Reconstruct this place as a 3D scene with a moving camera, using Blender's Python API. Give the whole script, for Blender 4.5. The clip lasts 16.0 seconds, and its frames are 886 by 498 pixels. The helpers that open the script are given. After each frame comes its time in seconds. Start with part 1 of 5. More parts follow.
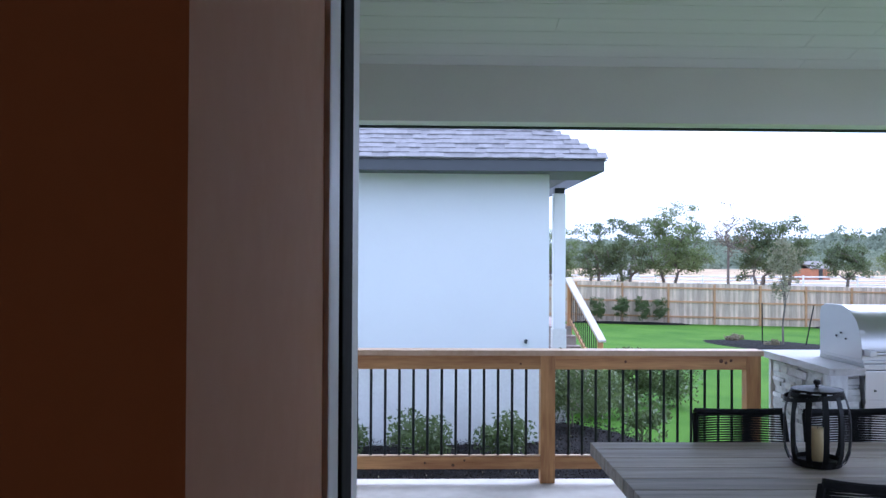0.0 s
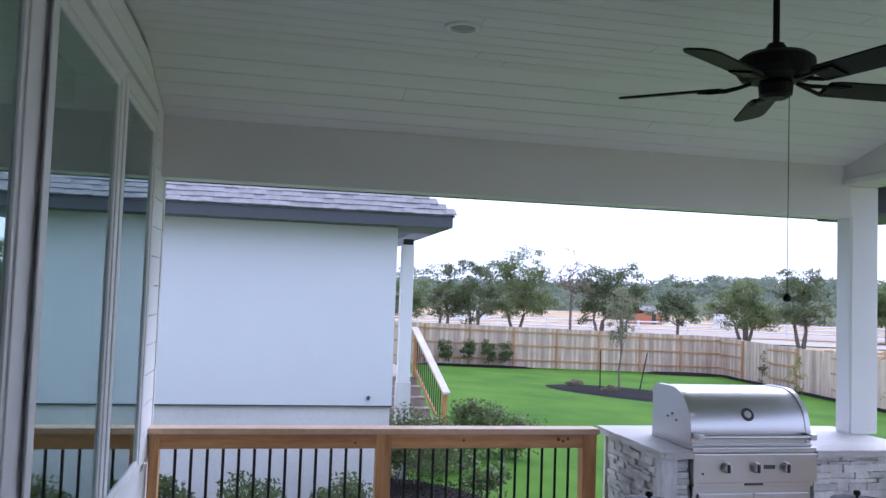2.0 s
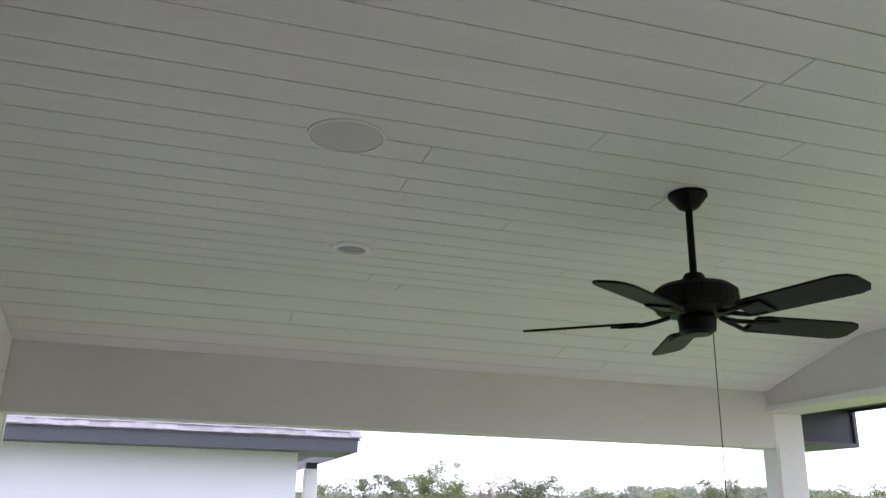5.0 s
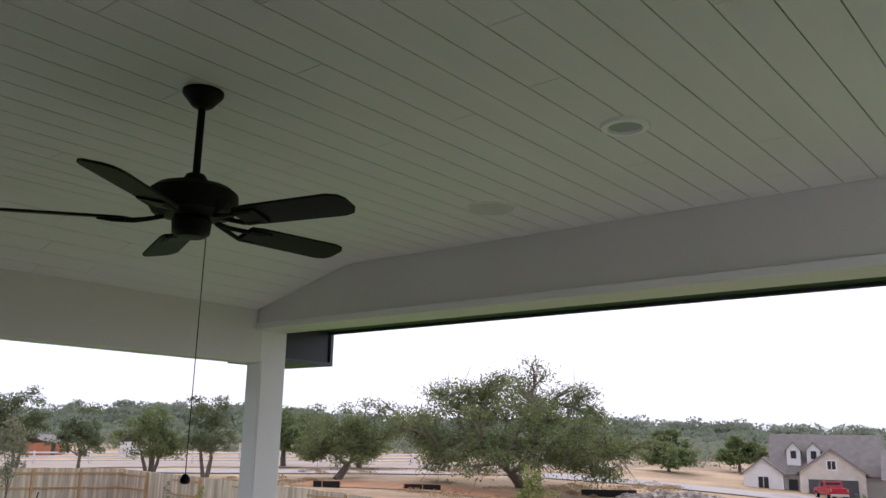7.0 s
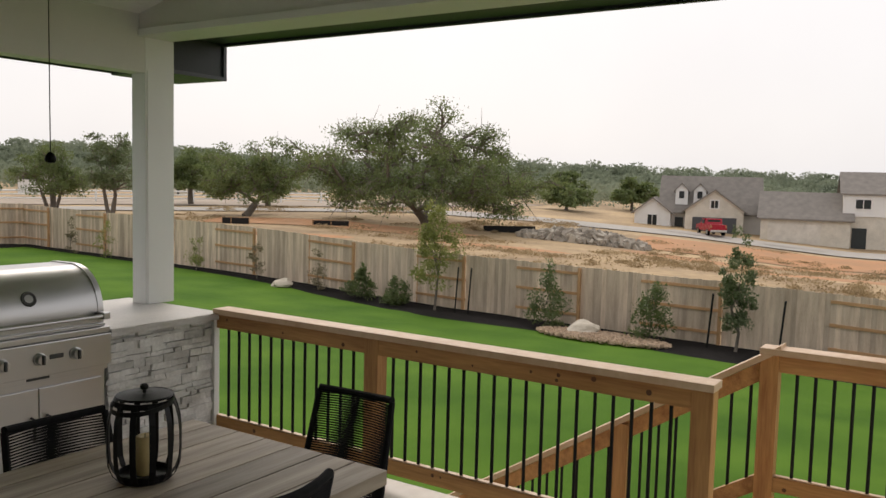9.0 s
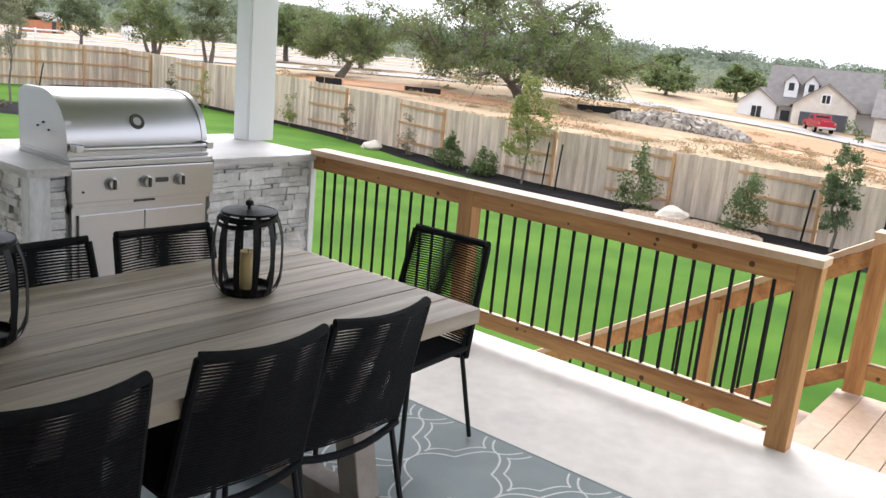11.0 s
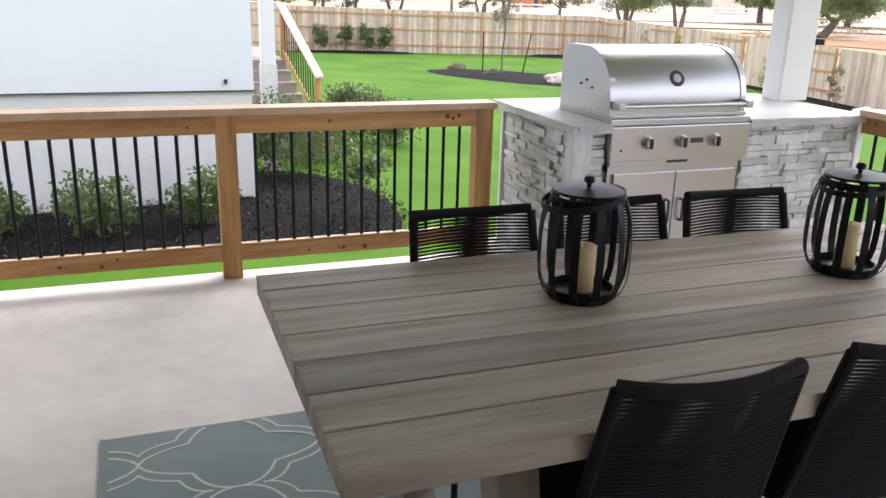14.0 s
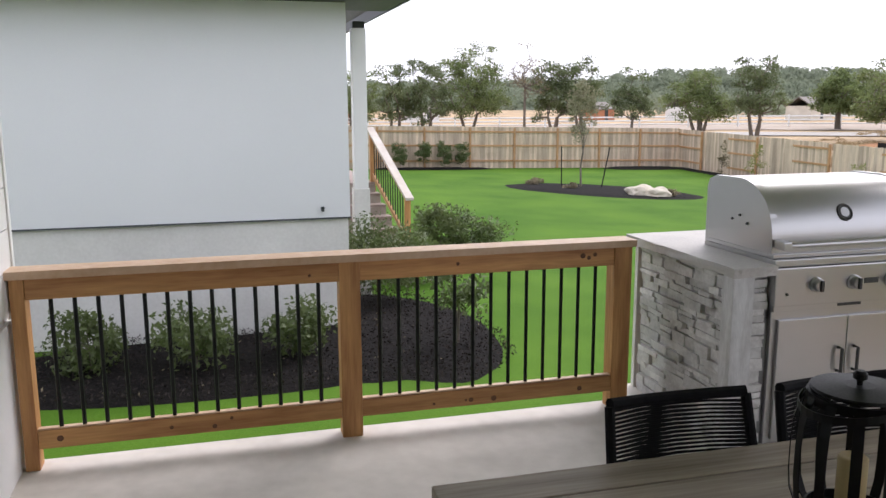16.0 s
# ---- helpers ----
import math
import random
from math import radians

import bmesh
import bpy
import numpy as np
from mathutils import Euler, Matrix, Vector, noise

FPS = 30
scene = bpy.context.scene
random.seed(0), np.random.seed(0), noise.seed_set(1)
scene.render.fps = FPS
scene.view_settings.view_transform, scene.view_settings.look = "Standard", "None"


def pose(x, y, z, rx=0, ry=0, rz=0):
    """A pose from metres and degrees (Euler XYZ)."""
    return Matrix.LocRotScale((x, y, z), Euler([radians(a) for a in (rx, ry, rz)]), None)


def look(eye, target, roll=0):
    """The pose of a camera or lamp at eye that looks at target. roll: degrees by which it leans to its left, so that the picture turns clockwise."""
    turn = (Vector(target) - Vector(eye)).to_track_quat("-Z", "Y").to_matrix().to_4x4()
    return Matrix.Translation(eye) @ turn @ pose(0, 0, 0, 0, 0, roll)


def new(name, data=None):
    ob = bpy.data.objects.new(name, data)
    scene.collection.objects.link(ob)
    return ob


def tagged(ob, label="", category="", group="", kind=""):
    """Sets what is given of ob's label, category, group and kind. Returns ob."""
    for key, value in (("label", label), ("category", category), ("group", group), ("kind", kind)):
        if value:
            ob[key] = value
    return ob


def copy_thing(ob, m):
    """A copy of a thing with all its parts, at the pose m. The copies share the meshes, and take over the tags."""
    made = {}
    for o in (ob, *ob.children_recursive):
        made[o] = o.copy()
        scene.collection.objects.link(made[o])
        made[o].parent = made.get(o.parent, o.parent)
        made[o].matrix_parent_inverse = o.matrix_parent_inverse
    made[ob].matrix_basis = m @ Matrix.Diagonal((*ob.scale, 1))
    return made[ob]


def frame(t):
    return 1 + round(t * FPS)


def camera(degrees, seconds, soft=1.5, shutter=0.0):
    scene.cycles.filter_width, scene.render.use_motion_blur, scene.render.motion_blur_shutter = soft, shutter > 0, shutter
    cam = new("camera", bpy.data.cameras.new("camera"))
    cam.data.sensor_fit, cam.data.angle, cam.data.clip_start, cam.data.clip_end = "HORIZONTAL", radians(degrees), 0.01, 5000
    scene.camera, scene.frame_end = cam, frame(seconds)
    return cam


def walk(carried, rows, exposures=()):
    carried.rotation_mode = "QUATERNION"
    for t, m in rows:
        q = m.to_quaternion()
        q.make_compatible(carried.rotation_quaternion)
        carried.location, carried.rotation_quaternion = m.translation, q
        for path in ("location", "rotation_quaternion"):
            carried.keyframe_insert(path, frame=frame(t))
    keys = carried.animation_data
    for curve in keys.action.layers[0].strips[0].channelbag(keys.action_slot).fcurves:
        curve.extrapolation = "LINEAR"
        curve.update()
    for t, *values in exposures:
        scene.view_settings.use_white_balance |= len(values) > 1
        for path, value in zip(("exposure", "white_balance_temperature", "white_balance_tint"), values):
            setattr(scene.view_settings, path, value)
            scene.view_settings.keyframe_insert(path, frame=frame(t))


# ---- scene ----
cam = camera(56.3, 16.0)
PATH = [
    (0, (0.615, -5.68, 1.55), (0.667, -3.681, 1.57), 0.3),
    (0.5, (0.698, -5.702, 1.598), (0.847, -3.708, 1.57), 0.5),
    (1, (0.757, -5.673, 1.678), (0.981, -3.685, 1.648), 0.5),
    (1.5, (0.747, -5.563, 1.716), (1.063, -3.588, 1.728), 2.1),
    (2, (0.718, -5.449, 1.795), (1.12, -3.493, 1.908), 2.0),
    (2.5, (0.758, -5.348, 1.851), (1.216, -3.416, 2.093), 1.1),
    (3, (0.837, -5.183, 1.885), (1.286, -3.26, 2.205), 2.0),
    (3.2, (0.874, -5.123, 1.899), (1.306, -3.198, 2.227), 2.4),
    (5.3, (0.953, -4.985, 2.01), (1.586, -3.197, 2.644), 0.7),
    (5.5, (0.957, -4.971, 2.003), (1.73, -3.237, 2.631), 1.2),
    (6, (0.998, -4.942, 1.997), (2.143, -3.403, 2.566), 2.8),
    (6.5, (1.031, -4.941, 1.994), (2.41, -3.593, 2.525), 3.0),
    (7, (1.084, -4.943, 1.973), (2.584, -3.697, 2.418), 1.2),
    (7.5, (1.159, -4.933, 1.912), (2.729, -3.727, 2.195), 0.1),
    (8, (1.224, -4.888, 1.874), (2.853, -3.733, 1.991), -0.6),
    (8.5, (1.268, -4.904, 1.825), (2.923, -3.78, 1.797), -0.1),
    (9, (1.255, -4.877, 1.796), (2.926, -3.79, 1.633), 1.5),
    (9.2, (1.272, -4.856, 1.794), (2.933, -3.764, 1.581), 1.6),
    (11.3, (1.251, -4.758, 1.635), (2.77, -3.556, 1.14), 5.9),
    (11.5, (1.239, -4.704, 1.625), (2.769, -3.52, 1.12), 6.3),
    (12, (1.140, -4.545, 1.572), (2.668, -3.376, 1.033), 5.8),
    (12.5, (1.024, -4.503, 1.565), (2.407, -3.186, 0.97), 3.6),
    (13, (1.0, -4.487, 1.605), (2.216, -3.025, 0.986), 2.9),
    (13.5, (1.061, -4.371, 1.567), (2.01, -2.72, 0.955), 2.4),
    (14, (1.08, -4.317, 1.54), (1.744, -2.532, 0.931), 1.6),
    (14.5, (1.037, -4.264, 1.544), (1.461, -2.406, 0.939), 1.2),
    (15, (0.974, -4.185, 1.564), (1.27, -2.281, 1.027), 0.8),
    (15.5, (0.927, -4.037, 1.626), (1.31, -2.118, 1.211), -0.2),
    (16, (0.912, -3.826, 1.628), (1.427, -1.927, 1.274), -0.2),
]
EXPOSURE = [(0, 1.2, 4900, 21), (0.5, 1.12, 4980, 23), (1, 1.12, 5030, 25), (2, 0.92, 5150, 27), (3, 0.65, 5280, 28), (5.5, 1.65, 5900, 31), (6, 1.3, 5850, 30), (6.5, 0.85, 5800, 28), (7, 0.35, 6050, 26), (7.5, 0.05, 6400, 20), (8, -0.25, 6550, 17), (8.5, -0.28, 6850, 15), (9, 0.12, 7050, 15), (11.5, 1.3, 6000, 17), (12.5, 1.12, 5950, 18), (13.5, 1.5, 6100, 20), (14, 1.55, 6150, 20), (14.5, 1.4, 6200, 20), (15, 1.3, 6200, 19), (16, 0.85, 6300, 20)]
walk(cam, [(t, look(eye, target, roll)) for t, eye, target, roll in PATH], EXPOSURE)

# ---- light: an overcast sky with a wide, weak sun ----
world = bpy.data.worlds.new("overcast_sky")
scene.world = world
world.use_nodes = True
wn, wl = world.node_tree.nodes, world.node_tree.links
wn.clear()
sky = wn.new("ShaderNodeTexSky")
sky.sky_type, sky.sun_disc = "NISHITA", False
sky.sun_elevation, sky.sun_rotation, sky.dust_density = radians(42), radians(53), 4.0
cloud = wn.new("ShaderNodeMix")
cloud.data_type = "RGBA"
cloud.inputs[0].default_value = 0.86
wl.new(sky.outputs[0], cloud.inputs[6])
veil, haze = wn.new("ShaderNodeTexNoise"), wn.new("ShaderNodeMix")
veil.inputs["Scale"].default_value, veil.inputs["Detail"].default_value = 2.2, 5
wl.new(wn.new("ShaderNodeTexCoord").outputs["Generated"], veil.inputs["Vector"])
haze.data_type = "RGBA"
haze.inputs[6].default_value, haze.inputs[7].default_value = (8.6, 9.1, 9.7, 1), (11.2, 11.7, 12.2, 1)
wl.new(veil.outputs["Fac"], haze.inputs[0])
wl.new(haze.outputs[2], cloud.inputs[7])
bg, wout = wn.new("ShaderNodeBackground"), wn.new("ShaderNodeOutputWorld")
bg.inputs[1].default_value = 0.088
wl.new(cloud.outputs[2], bg.inputs[0])
wl.new(bg.outputs[0], wout.inputs[0])
sun = new("sun", bpy.data.lights.new("sun", "SUN"))
sun.data.energy, sun.data.angle, sun.data.color = 1.4, radians(40), (1.0, 0.97, 0.93)
sun.matrix_world = look((8, 6, 9), (0, 0, 0))


# ---- materials ----
def mat(name, col, rough=0.6, var=0.12, scale=6.0, fine=60.0, bump=0.15, metal=0.0, col2=None, stretch=(1, 1, 1), space="world", rand=0.0, spec=0.5, dist=0.003, island=False, thin=0.0):
    """A surface with stains at a coarse scale and grain at a fine one."""
    m = bpy.data.materials.new(name)
    m.use_nodes = True
    n, l = m.node_tree.nodes, m.node_tree.links
    b = n["Principled BSDF"]
    b.inputs["Metallic"].default_value, b.inputs["Specular IOR Level"].default_value = metal, spec
    if space == "world":
        src = n.new("ShaderNodeNewGeometry").outputs["Position"]
    else:
        src = n.new("ShaderNodeTexCoord").outputs["Object"]
    info = n.new("ShaderNodeObjectInfo")
    mp = n.new("ShaderNodeMapping")
    mp.inputs["Scale"].default_value = stretch
    l.new(src, mp.inputs["Vector"])
    shift = n.new("ShaderNodeVectorMath")
    shift.operation = "MULTIPLY_ADD"
    l.new(info.outputs["Random"], shift.inputs[0])
    shift.inputs[1].default_value = (37.0, 53.0, 71.0) if space != "world" else (0, 0, 0)
    l.new(mp.outputs[0], shift.inputs[2])
    a, f = n.new("ShaderNodeTexNoise"), n.new("ShaderNodeTexNoise")
    a.inputs["Scale"].default_value, a.inputs["Detail"].default_value = scale, 4
    f.inputs["Scale"].default_value, f.inputs["Detail"].default_value = fine, 3
    l.new(shift.outputs[0], a.inputs["Vector"])
    l.new(shift.outputs[0], f.inputs["Vector"])
    add = n.new("ShaderNodeMath")
    add.operation = "MULTIPLY_ADD"
    l.new(f.outputs["Fac"], add.inputs[0])
    add.inputs[1].default_value = 0.45
    l.new(a.outputs["Fac"], add.inputs[2])
    ramp = n.new("ShaderNodeMapRange")
    ramp.inputs["From Min"].default_value, ramp.inputs["From Max"].default_value = 0.45, 1.0
    l.new(add.outputs[0], ramp.inputs["Value"])
    mix = n.new("ShaderNodeMix")
    mix.data_type = "RGBA"
    l.new(ramp.outputs[0], mix.inputs[0])
    c2 = col2 or tuple(c * (1 - 2 * var) for c in col)
    mix.inputs[6].default_value = (*col, 1)
    mix.inputs[7].default_value = (*c2, 1)
    out = mix.outputs[2]
    if rand:
        hsv = n.new("ShaderNodeHueSaturation")
        vr = n.new("ShaderNodeMapRange")
        vr.inputs["To Min"].default_value, vr.inputs["To Max"].default_value = 1 - rand, 1 + rand
        l.new(n.new("ShaderNodeNewGeometry").outputs["Random Per Island"] if island else info.outputs["Random"], vr.inputs["Value"])
        l.new(vr.outputs[0], hsv.inputs["Value"])
        l.new(out, hsv.inputs["Color"])
        out = hsv.outputs[0]
    l.new(out, b.inputs["Base Color"])
    rr = n.new("ShaderNodeMapRange")
    rr.inputs["To Min"].default_value, rr.inputs["To Max"].default_value = max(0.03, rough - 0.1), min(1, rough + 0.1)
    l.new(f.outputs["Fac"], rr.inputs["Value"])
    l.new(rr.outputs[0], b.inputs["Roughness"])
    if thin:
        tr, sh = n.new("ShaderNodeBsdfTranslucent"), n.new("ShaderNodeMixShader")
        l.new(out, tr.inputs["Color"])
        sh.inputs[0].default_value = thin
        l.new(b.outputs[0], sh.inputs[1])
        l.new(tr.outputs[0], sh.inputs[2])
        l.new(sh.outputs[0], n["Material Output"].inputs["Surface"])
    if bump:
        bp = n.new("ShaderNodeBump")
        bp.inputs["Strength"].default_value, bp.inputs["Distance"].default_value = bump, dist
        l.new(add.outputs[0], bp.inputs["Height"])
        l.new(bp.outputs[0], b.inputs["Normal"])
    return m


M = {}
M["concrete"] = mat("smooth_concrete", (0.73, 0.685, 0.615), 0.62, 0.12, 1.3, 11, 0.10, col2=(0.52, 0.485, 0.43))
M["found"] = mat("foundation_concrete", (0.74, 0.73, 0.70), 0.85, 0.14, 1.1, 30, 0.3, col2=(0.58, 0.57, 0.54))
M["siding"] = mat("white_siding_paint", (0.80, 0.80, 0.79), 0.55, 0.03, 1.0, 60, 0.05)
M["stucco"] = mat("white_panel_paint", (0.73, 0.74, 0.755), 0.7, 0.03, 0.7, 120, 0.06)
M["trim"] = mat("white_trim_paint", (0.78, 0.78, 0.77), 0.45, 0.03, 2.0, 80, 0.04)
M["ceil"] = mat("white_plank_paint", (0.70, 0.695, 0.68), 0.5, 0.04, 2.0, 40, 0.08, stretch=(0.3, 3, 1))
# beams a little darker than ceiling and trim
M["beam"] = mat("greige_beam_paint", (0.66, 0.645, 0.62), 0.5, 0.03, 2.0, 80, 0.04)
M["dark"] = mat("dark_green_grey_paint", (0.02, 0.027, 0.028), 0.5, 0.1, 3.0, 60, 0.05)
M["cedar"] = mat("cedar_wood", (0.62, 0.34, 0.125), 0.55, 0.2, 3.0, 16, 0.25, col2=(0.30, 0.125, 0.042), stretch=(0.5, 6, 6), space="object", rand=0.12)
M["cedarpost"] = mat("cedar_post_wood", (0.62, 0.34, 0.125), 0.55, 0.2, 3.0, 16, 0.25, col2=(0.30, 0.125, 0.042), stretch=(6, 6, 0.5), space="object", rand=0.12)
# paler than the cedar rails: part of the sky's reflection is in the colour
M["cap"] = mat("weathered_cedar_cap", (0.70, 0.52, 0.36), 0.5, 0.15, 3.0, 30, 0.25, col2=(0.52, 0.33, 0.19))
# the whitish sheen on the porch stair cap is put into its colour
M["capgrey"] = mat("silvered_cedar_cap", (0.64, 0.58, 0.52), 0.55, 0.15, 3.0, 30, 0.2, col2=(0.46, 0.39, 0.33))
M["knot"] = mat("wood_knot", (0.14, 0.06, 0.025), 0.6, 0.1, 40, 90, 0.1)
M["black"] = mat("black_powder_coat", (0.007, 0.007, 0.008), 0.45, 0.1, 8, 200, 0.03, spec=0.25)
M["rope"] = mat("black_rope", (0.012, 0.012, 0.014), 0.85, 0.2, 60, 400, 0.4, spec=0.2)
M["table"] = mat("grey_teak", (0.45, 0.375, 0.295), 0.6, 0.2, 2.0, 14, 0.35, col2=(0.20, 0.162, 0.125), stretch=(0.5, 9, 4), space="object", rand=0.22)
M["tleg"] = mat("grey_teak_leg", (0.38, 0.325, 0.275), 0.62, 0.15, 4, 25, 0.25, col2=(0.22, 0.18, 0.15))
M["rug"] = mat("grey_blue_rug_weave", (0.255, 0.292, 0.288), 0.95, 0.14, 4, 260, 0.5, col2=(0.195, 0.228, 0.226))
M["rugline"] = mat("white_rug_yarn", (0.62, 0.62, 0.60), 0.95, 0.08, 30, 260, 0.5)
M["steel"] = mat("brushed_steel", (0.50, 0.495, 0.49), 0.34, 0.012, 2, 160, 0.004, metal=1.0, stretch=(0.2, 8, 8))
M["steeldk"] = mat("steel_shadow_gap", (0.05, 0.05, 0.05), 0.5, 0.1, 4, 60, 0.0)
M["counter"] = mat("light_stone_counter", (0.60, 0.57, 0.53), 0.55, 0.1, 3, 60, 0.12, col2=(0.44, 0.42, 0.40))
M["stone"] = mat("white_ledge_stone", (0.75, 0.74, 0.72), 0.8, 0.15, 9, 55, 0.9, col2=(0.40, 0.385, 0.37), rand=0.17, dist=0.006)
M["wash"] = mat("whitewashed_board", (0.74, 0.74, 0.73), 0.75, 0.2, 7, 40, 0.7, col2=(0.46, 0.45, 0.44), stretch=(3, 3, 0.7))
M["mortar"] = mat("stone_backing", (0.26, 0.255, 0.25), 0.9, 0.1, 8, 60, 0.3)
M["wax"] = mat("ivory_candle_wax", (0.72, 0.55, 0.26), 0.5, 0.06, 6, 40, 0.05)
M["fan"] = mat("dark_bronze", (0.005, 0.0045, 0.004), 0.5, 0.1, 8, 120, 0.05, spec=0.14)
M["blade"] = mat("dark_fan_blade", (0.007, 0.0066, 0.0062), 0.55, 0.12, 4, 60, 0.05, stretch=(1, 8, 1), spec=0.15)
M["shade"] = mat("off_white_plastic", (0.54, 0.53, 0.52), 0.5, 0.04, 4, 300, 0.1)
# one even brown for the room and the door lining
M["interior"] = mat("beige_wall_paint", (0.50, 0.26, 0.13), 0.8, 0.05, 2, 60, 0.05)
M["rubber"] = mat("black_weatherstrip", (0.003, 0.003, 0.003), 0.8, 0.1, 10, 60, 0.05, spec=0.1)
M["lawn"] = mat("lawn_grass", (0.095, 0.190, 0.019), 0.95, 0.2, 0.45, 55, 0.9, col2=(0.040, 0.108, 0.009), dist=0.02, spec=0.08)
M["field"] = mat("dry_field", (0.54, 0.385, 0.21), 0.95, 0.2, 0.16, 1.6, 0.6, col2=(0.23, 0.155, 0.085), dist=0.05)
M["chips"] = mat("mulch_chip", (0.045, 0.036, 0.030), 0.9, 0.3, 14, 60, 0.2, col2=(0.016, 0.013, 0.012), spec=0.2, rand=0.5, island=True)
M["deckold"] = mat("weathered_brown_deck", (0.36, 0.28, 0.24), 0.8, 0.2, 5, 40, 0.2, col2=(0.25, 0.19, 0.165))
M["lensgrey"] = mat("grey_lamp_lens", (0.33, 0.34, 0.36), 0.35, 0.05, 6, 60, 0.02)
M["mulch"] = mat("black_mulch", (0.016, 0.014, 0.013), 0.95, 0.3, 14, 60, 1.0, dist=0.03, spec=0.1)
M["fence"] = mat("weathered_fence_board", (0.66, 0.54, 0.41), 0.85, 0.2, 2.0, 20, 0.3, col2=(0.40, 0.305, 0.225), stretch=(4, 4, 0.5), rand=0.24)
M["fencefar"] = mat("weathered_far_fence_board", (0.66, 0.54, 0.41), 0.85, 0.2, 2.0, 20, 0.3, col2=(0.40, 0.305, 0.225), stretch=(4, 4, 0.5), rand=0.24, island=True)
M["fencerail"] = mat("cedar_fence_rail", (0.52, 0.30, 0.145), 0.8, 0.15, 3, 20, 0.2, rand=0.1)
M["shingle"] = mat("grey_roof_shingle", (0.29, 0.275, 0.275), 0.95, 0.2, 14, 120, 0.6, col2=(0.20, 0.19, 0.19), rand=0.12, island=True)
M["rubble"] = mat("broken_tan_concrete", (0.42, 0.38, 0.32), 0.9, 0.2, 0.8, 6, 0.4, col2=(0.26, 0.22, 0.175), rand=0.3, island=True)
M["roofdark"] = mat("dark_far_shingle", (0.25, 0.225, 0.20), 0.95, 0.15, 1.5, 20, 0.3)
M["fascia"] = mat("grey_fascia_paint", (0.065, 0.07, 0.08), 0.5, 0.06, 3, 60, 0.05)
M["rock"] = mat("pale_limestone", (0.62, 0.56, 0.46), 0.85, 0.15, 3, 30, 0.8, col2=(0.42, 0.36, 0.28), dist=0.03)
M["gravel"] = mat("tan_river_gravel", (0.46, 0.33, 0.22), 0.85, 0.2, 8, 40, 0.8, rand=0.25, dist=0.02, island=True)
M["bark"] = mat("grey_bark", (0.19, 0.16, 0.13), 0.9, 0.2, 4, 20, 0.8, stretch=(3, 3, 0.6), dist=0.03)
M["leaf"] = mat("dark_green_leaves", (0.150, 0.190, 0.065), 0.5, 0.3, 2, 9, 0.0, col2=(0.070, 0.102, 0.032), thin=0.4)
M["leafgrey"] = mat("grey_green_oak_leaves", (0.205, 0.26, 0.09), 0.6, 0.3, 0.6, 4, 0.0, col2=(0.095, 0.128, 0.047), thin=0.4)
M["leaflight"] = mat("yellow_green_leaves", (0.30, 0.31, 0.09), 0.6, 0.3, 3, 9, 0.0, col2=(0.16, 0.19, 0.05), thin=0.4)
M["leafdry"] = mat("pale_twig_leaves", (0.30, 0.25, 0.16), 0.7, 0.3, 3, 9, 0.0, col2=(0.14, 0.12, 0.07), thin=0.4)
M["leafpale"] = mat("pale_olive_leaves", (0.34, 0.33, 0.21), 0.7, 0.3, 3, 9, 0.0, col2=(0.17, 0.17, 0.10), thin=0.4)
# cedar green lightened by some distance haze in the colour
M["cedarleaf"] = mat("green_cedar_foliage", (0.17, 0.21, 0.09), 0.6, 0.3, 0.6, 4, 0.0, col2=(0.09, 0.12, 0.055), thin=0.4)
# distance haze is mixed into this colour: paler and greyer than near leaves
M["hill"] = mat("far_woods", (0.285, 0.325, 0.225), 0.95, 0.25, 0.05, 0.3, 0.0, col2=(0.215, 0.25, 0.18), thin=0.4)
M["brush"] = mat("dry_brush", (0.46, 0.35, 0.20), 0.9, 0.3, 0.5, 6, 0.0, col2=(0.25, 0.18, 0.10), thin=0.4)
M["road"] = mat("pale_road", (0.40, 0.37, 0.33), 0.9, 0.08, 0.1, 2, 0.2)
M["lot"] = mat("pale_graded_earth", (0.40, 0.335, 0.265), 0.95, 0.15, 0.12, 1.2, 0.3, col2=(0.33, 0.26, 0.20))
M["dirt"] = mat("orange_dirt", (0.52, 0.25, 0.11), 0.95, 0.2, 0.2, 2, 0.5, col2=(0.36, 0.2, 0.1))
M["red"] = mat("red_car_paint", (0.36, 0.006, 0.022), 0.25, 0.03, 1, 10, 0.0)
M["brick"] = mat("pale_brick", (0.70, 0.65, 0.56), 0.85, 0.12, 1, 6, 0.2)
M["white"] = mat("white_paint", (0.78, 0.77, 0.75), 0.6, 0.05, 1, 20, 0.05)
M["orange"] = mat("orange_machine_paint", (0.48, 0.19, 0.09), 0.6, 0.1, 1, 6, 0.0)
M["darkglass"] = mat("dark_window_glass", (0.02, 0.025, 0.03), 0.08, 0.05, 1, 6, 0.0)


def glass_mat():
    m = bpy.data.materials.new("coated_window_glass")
    m.use_nodes = True
    b = m.node_tree.nodes["Principled BSDF"]
    b.inputs["Base Color"].default_value = (0.55, 0.72, 0.66, 1)
    b.inputs["Transmission Weight"].default_value, b.inputs["Roughness"].default_value, b.inputs["IOR"].default_value = 1.0, 0.0, 4.6
    b.inputs["Specular Tint"].default_value = (0.82, 1.0, 0.95, 1)
    return m


M["glass"] = glass_mat()


